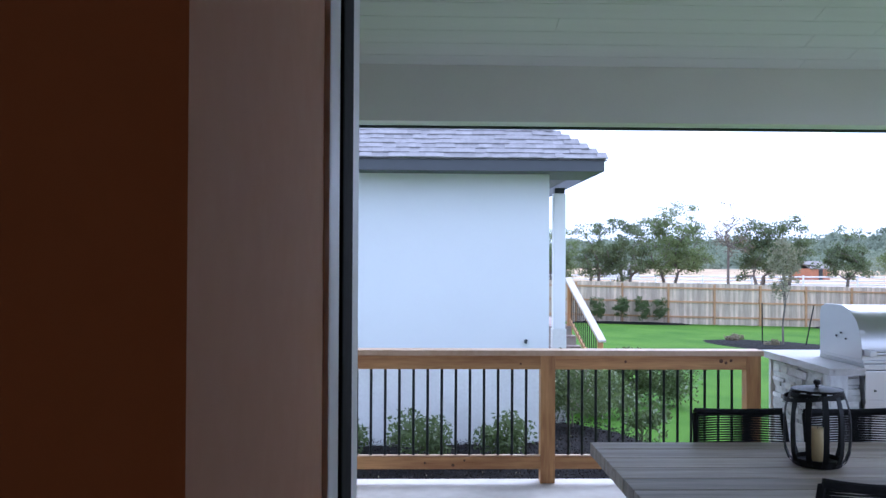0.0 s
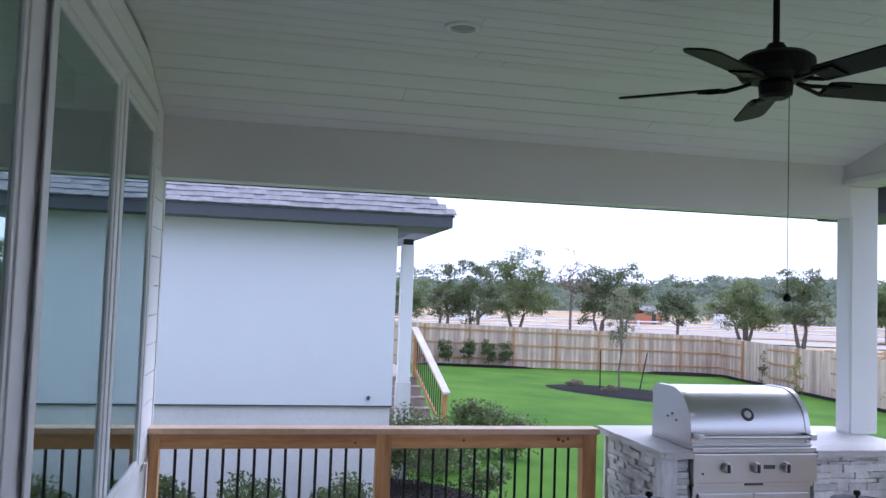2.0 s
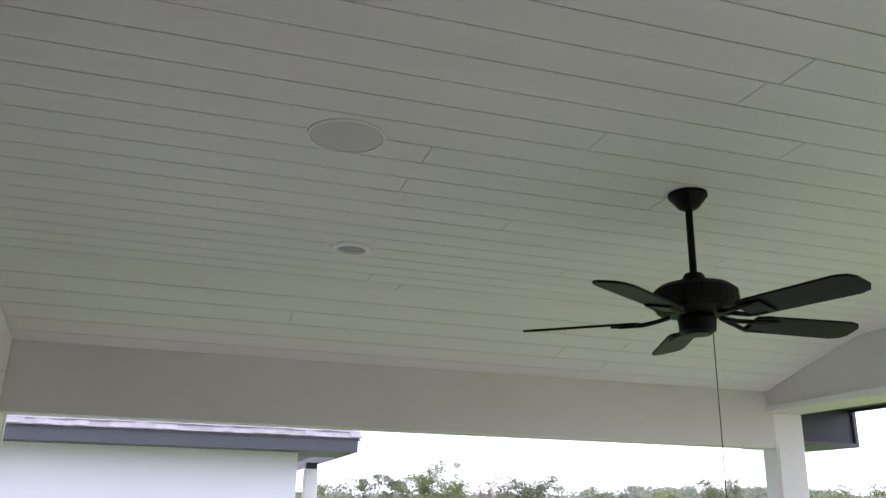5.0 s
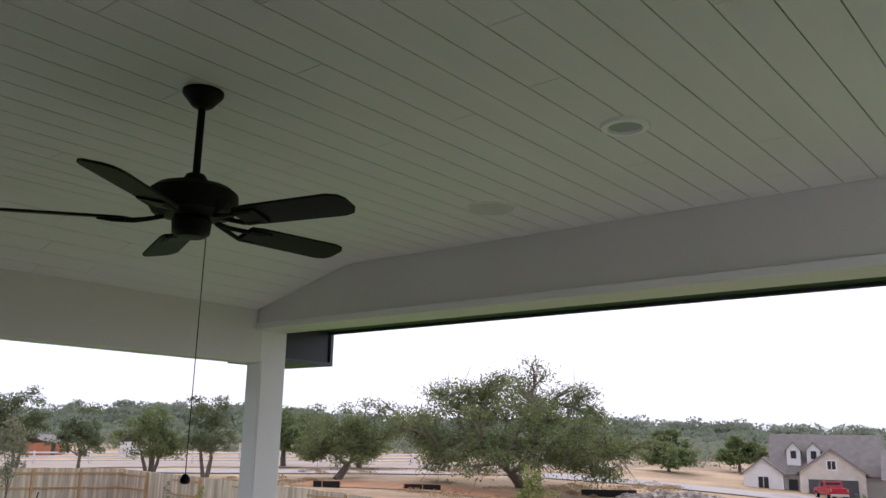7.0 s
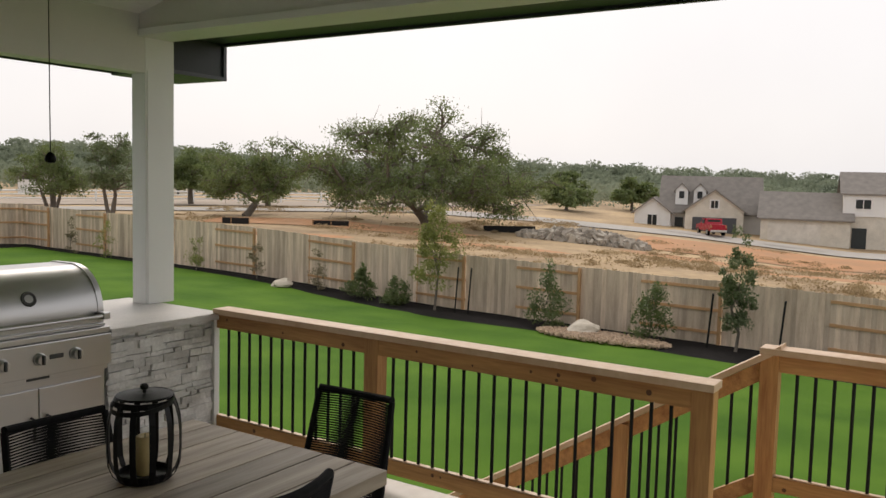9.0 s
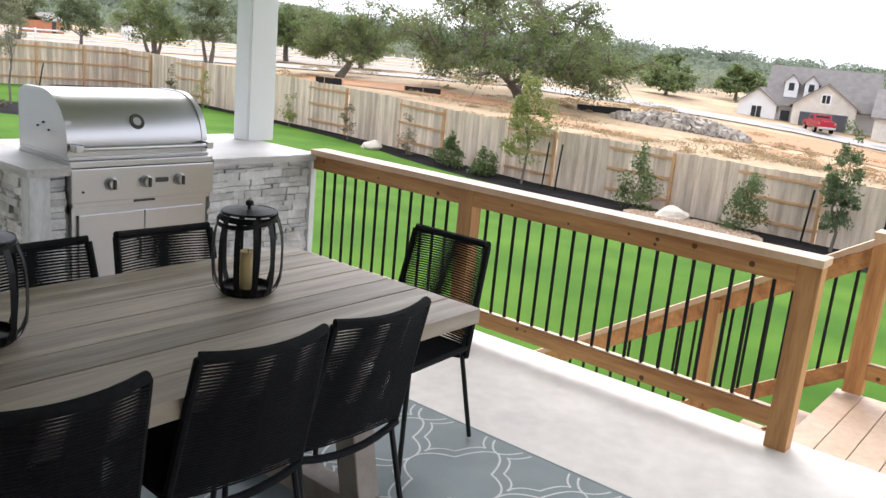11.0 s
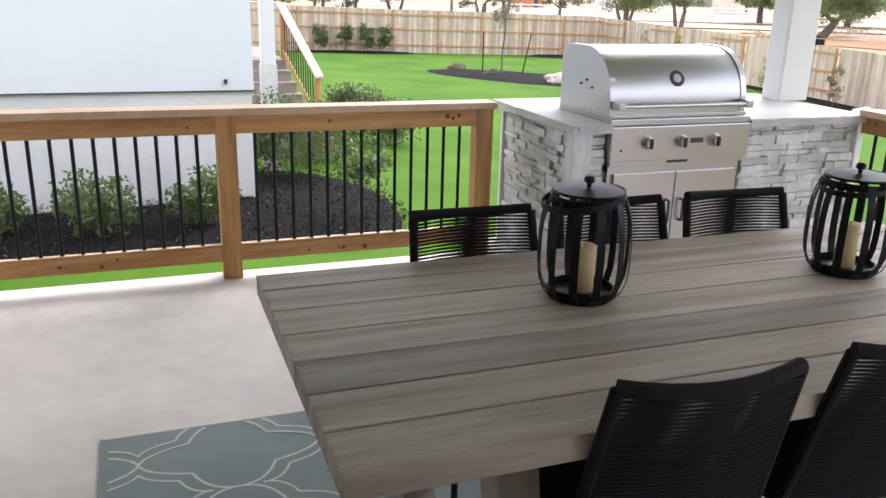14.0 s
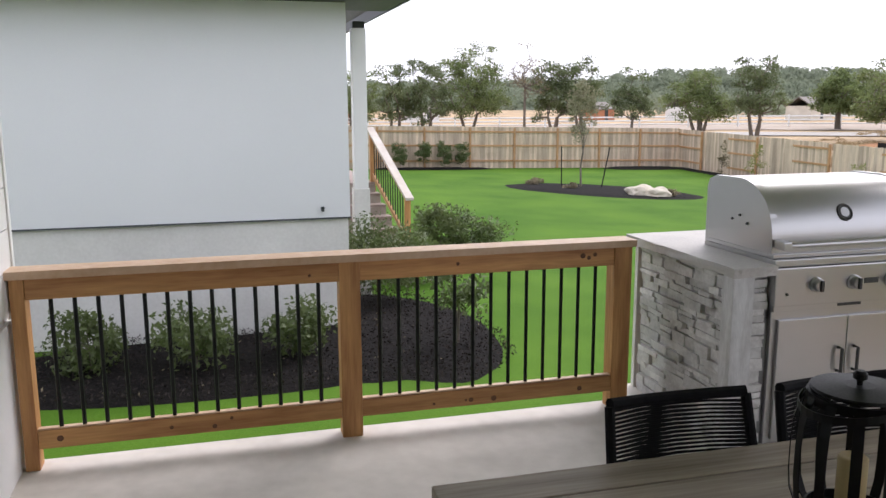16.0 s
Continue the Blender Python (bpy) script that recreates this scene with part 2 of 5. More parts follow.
# ---- building helpers ----
def part(name, bm, material, parent=None, label="", smooth=False):
    me = bpy.data.meshes.new(name)
    bm.to_mesh(me)
    bm.free()
    if smooth:
        for p in me.polygons:
            p.use_smooth = True
    me.materials.append(M[material] if isinstance(material, str) else material)
    ob = new(name, me)
    if parent is not None:
        ob.parent = parent
    return tagged(ob, label)


def thing(name, label, category, at=(0, 0, 0), turn=0.0, group="", kind=""):
    ob = new(name)
    ob.matrix_basis = pose(*at, 0, 0, turn)
    ob.empty_display_size = 0.1
    return tagged(ob, label, category, group, kind)


def add_box(bm, x0, y0, z0, x1, y1, z1, m=None):
    vs = [bm.verts.new(Vector(p) if m is None else m @ Vector(p)) for p in ((x0, y0, z0), (x1, y0, z0), (x1, y1, z0), (x0, y1, z0), (x0, y0, z1), (x1, y0, z1), (x1, y1, z1), (x0, y1, z1))]
    for f in ((3, 2, 1, 0), (4, 5, 6, 7), (0, 1, 5, 4), (1, 2, 6, 5), (2, 3, 7, 6), (3, 0, 4, 7)):
        bm.faces.new([vs[i] for i in f])
    return vs


def box(x0, y0, z0, x1, y1, z1, bevel=0.0, m=None):
    bm = bmesh.new()
    add_box(bm, x0, y0, z0, x1, y1, z1, m)
    if bevel:
        bmesh.ops.bevel(bm, geom=bm.edges[:], offset=bevel, segments=2, affect="EDGES", profile=0.6)
    return bm


def tube(points, r, seg=8, caps=True, r2=None):
    """A round bar along points; r2: its radius at the far end."""
    bm = bmesh.new()
    add_tube(bm, points, r, seg, caps, r2)
    return bm


def add_tube(bm, points, r, seg=8, caps=True, r2=None):
    pts = [Vector(p) for p in points]
    rings = []
    for i, p in enumerate(pts):
        d = (pts[min(i + 1, len(pts) - 1)] - pts[max(i - 1, 0)]).normalized()
        u = d.cross(Vector((0, 0, 1)) if abs(d.z) < 0.9 else Vector((1, 0, 0))).normalized()
        v = d.cross(u)
        k = r if r2 is None else r + (r2 - r) * i / (len(pts) - 1)
        rings.append([bm.verts.new(p + k * (math.cos(a) * u + math.sin(a) * v)) for a in (2 * math.pi * j / seg for j in range(seg))])
    for a, b in zip(rings, rings[1:]):
        for j in range(seg):
            bm.faces.new((a[j], a[(j + 1) % seg], b[(j + 1) % seg], b[j]))
    if caps:
        bm.faces.new(rings[0][::-1])
        bm.faces.new(rings[-1])


def lathe(profile, seg=24, at=(0, 0, 0)):
    """A turned shape from (radius, height) pairs."""
    bm = bmesh.new()
    rings = []
    for r, z in profile:
        if r < 1e-5:
            rings.append([bm.verts.new((at[0], at[1], at[2] + z))])
        else:
            rings.append([bm.verts.new((at[0] + r * math.cos(2 * math.pi * j / seg), at[1] + r * math.sin(2 * math.pi * j / seg), at[2] + z)) for j in range(seg)])
    for a, b in zip(rings, rings[1:]):
        for j in range(seg):
            k = (j + 1) % seg
            q = [a[j % len(a)], a[k % len(a)], b[k % len(b)], b[j % len(b)]]
            u = []
            for v in q:
                if v not in u:
                    u.append(v)
            if len(u) > 2:
                bm.faces.new(u)
    return bm


def extrude_x(profile, x0, x1):
    """A solid with the outline profile of (y, z) pairs, from x0 to x1."""
    bm = bmesh.new()
    a = [bm.verts.new((x0, y, z)) for y, z in profile]
    b = [bm.verts.new((x1, y, z)) for y, z in profile]
    bm.faces.new(a[::-1])
    bm.faces.new(b)
    for i in range(len(profile)):
        j = (i + 1) % len(profile)
        bm.faces.new((a[i], a[j], b[j], b[i]))
    bmesh.ops.recalc_face_normals(bm, faces=bm.faces)
    return bm


# ---- ground ----
FENCE_X, FENCE_Y = 25.8, 37.6


def smooth01(v):
    v = max(0.0, min(1.0, v))
    return v * v * (3 - 2 * v)


def ground_z(x, y):
    """Height of the land: a lawn that falls to the side fence, then open fields."""
    yc, xc = max(-8.0, min(40.0, y)), max(2.0, min(27.0, x))
    yard = -0.92 - 0.07 * (xc - 2) * (1 - 0.0195 * yc) - 0.02 * max(0, yc)
    yard -= 0.25 * smooth01((xc - 8) / 17) * smooth01((22 - yc) / 12)
    far = -2.2 - 0.07 * max(-6, min(34, 41 - y)) * smooth01((x - 20) / 60)
    k = max(smooth01((x - 27) / 40), smooth01((y - 39) / 40))
    d = math.hypot(x, y)
    return yard * (1 - k) + far * k - 0.004 * max(0, d - 150) * (1 if d < 900 else 900 / d)


def spaced(limit, mid):
    out = sorted(set([v for v in mid] + [s * (60 + 40 * 1.45 ** i) for i in range(9) for s in (-1, 1) if 60 + 40 * 1.45 ** i < limit] + [-limit, limit]))
    return out


gx = spaced(1400, [float(v) for v in np.arange(-56, 27, 2.0) if abs(v - FENCE_X) > 0.9] + [FENCE_X] + [float(v) for v in np.arange(28, 128, 4.0)])
gy = spaced(1400, [float(v) for v in np.arange(-56, 39, 2.0) if abs(v - FENCE_Y) > 0.9] + [FENCE_Y] + [float(v) for v in np.arange(40, 104, 4.0)])
bm = bmesh.new()
grid = [[bm.verts.new((x, y, ground_z(x, y))) for y in gy] for x in gx]
for i in range(len(gx) - 1):
    for j in range(len(gy) - 1):
        f = bm.faces.new((grid[i][j], grid[i + 1][j], grid[i + 1][j + 1], grid[i][j + 1]))
        f.material_index = 0 if gx[i + 1] <= FENCE_X + 0.1 and gy[j + 1] <= FENCE_Y + 0.1 and gx[i] > -40 and gy[j] > -40 else 1
        f.smooth = True
ground = part("ground", bm, "lawn")
ground.data.materials.append(M["field"])
tagged(ground, "green lawn running down to dry brown open fields", "ground", kind="structure")

# ---- patio floor, house walls, roof ----
SLAB_X, SLAB_Y = 5.18, 0.13
tagged(part("floor", box(0, -5.45, -0.16, SLAB_X, SLAB_Y, 0, 0.006), "concrete"), "pale smooth concrete patio slab", "floor", kind="structure")
tagged(part("foundation", box(0.0, -5.4, -3.0, SLAB_X - 0.03, SLAB_Y - 0.03, -0.16), "found"), "grey concrete base under the patio", "foundation", kind="structure")

# window wall: lap siding with three tall windows over a flat panel
WIN = [(-4.40, -2.90), (-2.64, -1.46), (-1.32, -0.30)]
SILL, HEAD = 0.73, 2.75
wall = tagged(new("wall_west"), "white lap-sided house wall with tall windows", "wall", kind="structure")
for y0, y1, z0, z1 in [(-5.0, SLAB_Y, -3.0, SILL), (-5.0, SLAB_Y, HEAD, 3.4)] + [(a, b, SILL, HEAD) for a, b in ((-5.0, WIN[0][0]), (WIN[0][1], WIN[1][0]), (WIN[1][1], WIN[2][0]), (WIN[2][1], SLAB_Y))]:
    part("wall_core", box(-0.2, y0, z0, -0.015, y1, z1), "siding", wall)
z = SILL + 0.0
k = 0
while z < 2.7:
    part("siding_board", box(-0.015, WIN[2][1] + 0.027, z, 0.012, SLAB_Y + 0.015, z + 0.172, m=Matrix.Rotation(radians(0), 4, "Y")), "siding", wall)
    z += 0.178
part("base_panel", box(-0.015, -5.0, -0.16, 0.004, SLAB_Y, SILL - 0.05, 0.002), "siding", wall)
part("corner_board", box(-0.03, SLAB_Y - 0.004, -0.9, 0.02, SLAB_Y + 0.03, 3.0, 0.003), "trim", wall)
for n in range(2):
    part("upper_board", box(-0.015, -5.0, 2.85 + n * 0.11, 0.010, SLAB_Y, 2.956 + n * 0.11, 0.003), "siding", wall)
tagged(part("wall_north_return", box(-4.2, SLAB_Y - 0.2, -3.0, -0.2, SLAB_Y, 3.4), "siding"), "white side wall of the house", "wall", kind="structure")
for i, (a, b) in enumerate(WIN):
    w = tagged(new("window_%d" % (i + 1)), "tall white-framed window with coated reflecting glass", "window", kind="structure")
    part("window_frame", box(-0.06, a, SILL, 0.004, a + 0.05, HEAD, 0.004), "trim", w)
    part("window_frame", box(-0.06, b - 0.05, SILL, 0.004, b, HEAD, 0.004), "trim", w)
    part("window_frame", box(-0.06, a + 0.05, HEAD - 0.05, 0.004, b - 0.05, HEAD, 0.004), "trim", w)
    part("window_frame", box(-0.06, a + 0.05, SILL, 0.004, b - 0.05, SILL + 0.05, 0.004), "trim", w)
    g = part("pane", box(-0.012, a + 0.045, SILL + 0.045, -0.006, b - 0.045, HEAD - 0.045), "glass", w)
    part("casing", box(0.0045, a - 0.05, SILL - 0.04, 0.012, a + 0.02, HEAD + 0.04, 0.004), "trim", w)
    part("casing", box(0.0045, b - 0.02, SILL - 0.04, 0.012, b + (0.05 if i < 2 else 0.025), HEAD + 0.04, 0.004), "trim", w)
    part("head_casing", box(0.0045, a + 0.02, HEAD - 0.02, 0.014, b - 0.02, HEAD + 0.06, 0.004), "trim", w)
    part("window_sill", box(0.0045, a + 0.02, SILL - 0.05, 0.014, b - 0.02, SILL + 0.02, 0.004), "trim", w)

# the wall with the door that the walk starts in
DOOR = (0.543, 1.62)
DY0, DY1 = -5.50, -5.0
for nm, x0, x1, z0, z1 in (("wall_south_1", -0.2, DOOR[0], -3.0, 3.4), ("wall_south_2", DOOR[1], 2.6, -3.0, 3.4), ("wall_south_3", DOOR[0], DOOR[1], 2.44, 3.4)):
    tagged(part(nm, box(x0, DY0 + 0.012, z0, x1, DY1, z1), "siding"), "white house wall beside the patio door", "wall", kind="structure")
door = tagged(new("door_1"), "open patio doorway with white jamb and black weatherstrip", "door", kind="structure")
JX = DOOR[0]
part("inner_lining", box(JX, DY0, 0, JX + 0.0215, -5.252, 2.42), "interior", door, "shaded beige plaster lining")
part("jamb", box(JX, -5.252, 0, JX + 0.025, -5.205, 2.42, 0.003), "trim", door)
part("jamb_stop", box(JX, -5.205, 0, JX + 0.0205, -5.158, 2.42, 0.002), "trim", door)
part("weatherstrip", box(JX, -5.158, 0, JX + 0.023, -5.086, 2.42, 0.003), "rubber", door, "black rubber weatherstrip")
part("outer_stop", box(JX, -5.086, 0, JX + 0.0205, -5.001, 2.42, 0.002), "trim", door)
part("brick_mould", box(JX - 0.07, DY1, 0, JX + 0.008, DY1 + 0.024, 2.46, 0.004), "trim", door)
part("jamb", box(DOOR[1] - 0.02, DY0, 0, DOOR[1], DY1, 2.42, 0.004), "trim", door)
part("head_jamb", box(JX, DY0, 2.42, DOOR[1], DY1, 2.44), "trim", door)
part("threshold", box(JX, DY0, 0.0, DOOR[1], DY1 + 0.02, 0.025, 0.004), "steel", door)
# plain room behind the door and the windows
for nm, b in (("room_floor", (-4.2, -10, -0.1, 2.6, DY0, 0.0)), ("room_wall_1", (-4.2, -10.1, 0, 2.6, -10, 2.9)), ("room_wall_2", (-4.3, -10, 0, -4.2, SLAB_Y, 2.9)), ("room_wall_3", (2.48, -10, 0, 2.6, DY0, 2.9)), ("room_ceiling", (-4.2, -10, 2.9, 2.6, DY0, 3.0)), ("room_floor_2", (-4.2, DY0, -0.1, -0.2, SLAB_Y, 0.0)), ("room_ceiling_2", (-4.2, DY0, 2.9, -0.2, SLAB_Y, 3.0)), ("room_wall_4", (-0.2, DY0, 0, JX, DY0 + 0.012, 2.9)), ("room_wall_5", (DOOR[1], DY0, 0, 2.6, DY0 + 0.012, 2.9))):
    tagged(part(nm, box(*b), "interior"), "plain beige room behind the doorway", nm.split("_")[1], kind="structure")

tagged(part("wall_east", box(2.6, -10.1, -3.0, 2.72, DY1, 3.4), "siding"), "white outer wall of the room", "wall", kind="structure")

# ceiling: painted planks, flat with a slope down to the beam
CEIL, KINK, EDGE_Z, BEAM_A = 3.10, -0.95, 2.86, 2.48
bm = bmesh.new()
rnd = random.Random(4)
PW = 0.136


def ceiling_row(y0, y1, z0, z1):
    x = 0.012
    cuts = [x]
    while cuts[-1] < 4.9:
        cuts.append(cuts[-1] + rnd.uniform(1.4, 3.6))
    cuts[-1] = 4.9
    for a, b in zip(cuts, cuts[1:]):
        if b - a < 0.02:
            continue
        lo = [bm.verts.new(p) for p in ((a + 0.0015, y0, z0), (b - 0.0015, y0, z0), (b - 0.0015, y1, z1), (a + 0.0015, y1, z1))]
        up = [bm.verts.new(v.co + Vector((0, 0, 0.02))) for v in lo]
        bm.faces.new(lo[::-1])
        bm.faces.new(up)
        for q in range(4):
            bm.faces.new((lo[q], lo[(q + 1) % 4], up[(q + 1) % 4], up[q]))


y = KINK
while y > -5.0:
    ceiling_row(max(-5.0, y - PW + 0.0045), y, CEIL, CEIL)
    y -= PW
n = 6
for i in range(n):
    t0, t1 = i / n, (i + 0.968) / n
    ceiling_row(KINK + (0 - KINK) * t0, KINK + (0 - KINK) * t1, CEIL + (EDGE_Z - CEIL) * t0, CEIL + (EDGE_Z - CEIL) * t1)
bmesh.ops.recalc_face_normals(bm, faces=bm.faces)
tagged(part("ceiling", bm, "ceil"), "white painted plank porch ceiling", "ceiling", kind="structure")
tagged(part("ceiling_deck", extrude_x([(-5.4, CEIL + 0.021), (KINK, CEIL + 0.021), (0.0, EDGE_Z + 0.021), (0.7, 2.72), (0.7, 2.9), (-2, 3.9), (-5.4, 3.9)], -0.2, 5.72), "ceil"), "roof over the patio", "roof", kind="structure")
tagged(part("beam_north", box(0.012, -0.03, BEAM_A, 4.925, 0.13, EDGE_Z + 0.02, 0.004), "beam"), "white boxed beam", "beam", kind="structure")
bb = [(-5.0, 2.72), (0.13, 2.72), (0.13, 2.87), (0.0, EDGE_Z + 0.02), (KINK, CEIL + 0.02), (-5.0, CEIL + 0.02)]
tagged(part("beam_east", extrude_x(bb, 4.88, 5.15), "beam"), "white boxed side beam", "beam", kind="structure")
tagged(part("beam_trim", box(4.868, -4.995, 2.72, 4.879, -0.03, 2.765, 0.003), "trim"), "narrow white trim along the beam", "trim", kind="structure")
tagged(part("soffit", box(5.15, -5.4, 2.80, 5.72, 0.1, 2.83), "dark"), "dark painted soffit", "soffit", kind="structure")
tagged(part("fascia", box(5.72, -5.4, 2.78, 5.755, 0.12, 3.1, 0.003), "dark"), "dark painted roof fascia", "fascia", kind="structure")
eave = tagged(new("eave_box"), "dark boxed eave end beside the column", "eave", kind="structure")
part("eave_body", box(5.155, 0.12, 2.555, 5.74, 0.66, 2.86), "dark", eave)
part("eave_edge", box(5.155, 0.10, 2.525, 5.77, 0.67, 2.553), "fascia", eave)
part("eave_edge", box(5.741, 0.10, 2.553, 5.77, 0.67, 2.87), "fascia", eave)
tagged(part("eave_north", box(-0.2, 0.131, 2.56, 5.15, 0.66, 2.60), "trim"), "white eave soffit", "soffit", kind="structure")
tagged(part("fascia_north", box(-0.2, 0.66, 2.54, 5.74, 0.69, 2.80), "dark"), "dark roof fascia", "fascia", kind="structure")
column = tagged(new("column"), "white boxed porch column standing on the counter", "column", kind="structure")
part("column_face", box(4.926, -0.03, 0.886, 5.165, 0.115, 2.72, 0.004), "trim", column)
part("column_seam", box(4.94, -0.036, 0.886, 5.152, -0.0305, 2.50, 0.002), "trim", column)

# added fill lamp, out of view, so the room behind the door isn't black
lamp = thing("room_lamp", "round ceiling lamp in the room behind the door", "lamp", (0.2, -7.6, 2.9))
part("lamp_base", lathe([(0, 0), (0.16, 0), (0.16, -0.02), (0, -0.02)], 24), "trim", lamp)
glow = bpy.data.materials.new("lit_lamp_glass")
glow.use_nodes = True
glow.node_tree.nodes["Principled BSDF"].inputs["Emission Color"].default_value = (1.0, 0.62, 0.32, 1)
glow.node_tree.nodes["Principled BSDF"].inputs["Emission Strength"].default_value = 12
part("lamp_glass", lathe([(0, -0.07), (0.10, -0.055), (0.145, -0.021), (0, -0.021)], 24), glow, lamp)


# ---- dining table, rug, railings ----
TX0, TX1, TY0, TY1, TZ = 1.352, 3.602, -3.138, -2.09, 0.75


def dining_table():
    t = thing("dining_table", "grey weathered teak dining table with thick plank top", "table")
    cuts = [TY1, TY1 - 0.128] + [TY1 - 0.128 - 0.1533 * k for k in range(1, 7)]
    for y1, y0 in zip(cuts, cuts[1:]):
        w = y1 - y0
        me = part("plank", box(TX0, -w / 2 + 0.0038, TZ - 0.055, TX1, w / 2 - 0.0038, TZ, 0.0025), "table", t)
        me.location = (0, (y0 + y1) / 2, 0)
    for y in cuts[1:-1]:
        part("joint", box(TX0 + 0.004, y - 0.0036, TZ - 0.05, TX1 - 0.004, y + 0.0036, TZ - 0.0045), "steeldk", t, "dark joint between planks")
    # unseen dark sheet, added so no lit floor shows through the gaps
    part("sub_board", box(TX0 + 0.04, TY0 + 0.04, TZ - 0.072, TX1 - 0.04, TY1 - 0.04, TZ - 0.0555), "steeldk", t, "dark board under the planks")
    for x in (TX0 + 0.42, TX1 - 0.42):
        y0, y1 = TY0 + 0.14, TY1 - 0.14
        for s, y in ((1, y0), (-1, y1)):
            bm = bmesh.new()
            m = Matrix.Translation((x, y, 0))
            vs = [bm.verts.new(m @ Vector(p)) for p in ((-0.05, -0.05, 0.1), (0.05, -0.05, 0.1), (0.05, 0.05, 0.1), (-0.05, 0.05, 0.1), (-0.05, -0.05 + 0.12 * s, TZ - 0.073), (0.05, -0.05 + 0.12 * s, TZ - 0.073), (0.05, 0.05 + 0.12 * s, TZ - 0.073), (-0.05, 0.05 + 0.12 * s, TZ - 0.073))]
            for f in ((3, 2, 1, 0), (4, 5, 6, 7), (0, 1, 5, 4), (1, 2, 6, 5), (2, 3, 7, 6), (3, 0, 4, 7)):
                bm.faces.new([vs[i] for i in f])
            bmesh.ops.bevel(bm, geom=bm.edges[:], offset=0.004, segments=1, affect="EDGES")
            part("leg", bm, "tleg", t)
        part("floor_bar", box(x - 0.05, y0 - 0.07, 0.008, x + 0.05, y1 + 0.07, 0.1, 0.004), "tleg", t)
        part("top_bar", box(x - 0.045, y0 - 0.02, TZ - 0.135, x + 0.045, y1 + 0.02, TZ - 0.073, 0.004), "tleg", t)
    return t


dining_table()


def rail_run(owner, p0, p1, posts, first=False, posted=True):
    """A run of cedar railing with black balusters between two points on plan; posts: distances along it."""
    a, b = Vector((*p0, 0)), Vector((*p1, 0))
    d = b - a
    L = d.length
    ang = math.degrees(math.atan2(d.y, d.x))
    base = pose(a.x, a.y, 0, 0, 0, ang)

    def put(name, bm, mtl, **kw):
        o = part(name, bm, mtl, owner, **kw)
        o.matrix_basis = base
        return o
    for s in posts if posted else posts[1:]:
        put("post", box(s - (0.02 if first and s == posts[0] else 0.05), -0.046, 0.0, s + (0.04 if first and s == posts[0] else 0.05), 0.046, 0.878, 0.004), "cedarpost")
    for s0, s1 in zip(posts, posts[1:]):
        s0, s1 = s0 + (0.0405 if first and s0 == posts[0] else 0.0505), s1 - 0.0505
        put("top_rail", box(s0, -0.04, 0.782, s1, 0.0, 0.878, 0.003), "cedar")
        put("bottom_rail", box(s0, -0.04, 0.098, s1, 0.0, 0.184, 0.003), "cedar")
        put("kick_strip", box(s0, -0.036, 0.185, s1, -0.004, 0.192, 0.002), "cap")
        n = max(1, round((s1 - s0) / 0.097))
        for i in range(1, n):
            x = s0 + (s1 - s0) * i / n
            put("baluster", tube([(x, -0.02, 0.18), (x, -0.02, 0.79)], 0.0095, 8), "black")
    kr = random.Random(int(L * 100))
    for _ in range(int(L * 5)):
        s, lowr, q = kr.uniform(posts[0] + 0.1, posts[-1] - 0.1), kr.random() < 0.5, kr.uniform(0.006, 0.015)
        zz = kr.uniform(0.12, 0.16) if lowr else kr.uniform(0.81, 0.85)
        if min(abs(s - p) for p in posts) > 0.07:
            o = part("knot", lathe([(0, 0), (q, 0), (q * 0.9, 0.001), (0, 0.001)], 10), "knot", owner)
            o.matrix_basis = base @ Matrix.Translation((s, -0.0405, zz)) @ Matrix.Rotation(radians(90), 4, "X")
    put("cap_board", box(posts[0] - (0.05 if posted else -0.052), -0.075, 0.879, posts[-1] + 0.06, 0.065, 0.916, 0.004), "cap")


railA = thing("guard_railing", "cedar guard railing with black metal balusters along the patio", "railing")
rail_run(railA, (0.02, 0.045), (3.05, 0.045), [0.02, 1.47, 2.90], True)
railB = thing("guard_railing", "long cedar guard railing with black metal balusters beside the stairs", "railing")
rail_run(railB, (5.06, -0.62), (5.06, -3.92), [-0.03, 1.33, 3.24], False, False)


# ---- rug ----
RX0, RX1, RY0, RY1 = 0.872, 4.082, -3.695, -1.552
rug = thing("rug", "flat-woven grey-blue outdoor rug with white trellis lines", "rug")
part("rug_ground", box(RX0, RY0, 0.0, RX1, RY1, 0.006, 0.002), "rug", rug)
part("rug_edge", box(RX0 - 0.008, RY0 - 0.004, 0.0, RX0, RY1 + 0.004, 0.007), "rug", rug)
part("rug_edge", box(RX1, RY0 - 0.004, 0.0, RX1 + 0.008, RY1 + 0.004, 0.007), "rug", rug)
bm = bmesh.new()


layer = 0


def ribbon(pts, w):
    """A flat line of yarn on the rug, cut off at its border."""
    global layer
    layer = (layer + 1) % 17
    prev, lift = None, 0.0064 + 0.00012 * layer
    for i, p in enumerate(pts):
        d = (pts[min(i + 1, len(pts) - 1)] - pts[max(i - 1, 0)]).normalized()
        nrm = Vector((-d.y, d.x)) * w / 2
        ok = RX0 + 0.01 < p.x < RX1 - 0.01 and RY0 + 0.01 < p.y < RY1 - 0.01
        cur = [bm.verts.new((p.x + nrm.x, p.y + nrm.y, lift)), bm.verts.new((p.x - nrm.x, p.y - nrm.y, lift))] if ok else None
        if prev and cur:
            bm.faces.new((prev[0], prev[1], cur[1], cur[0]))
        prev = cur


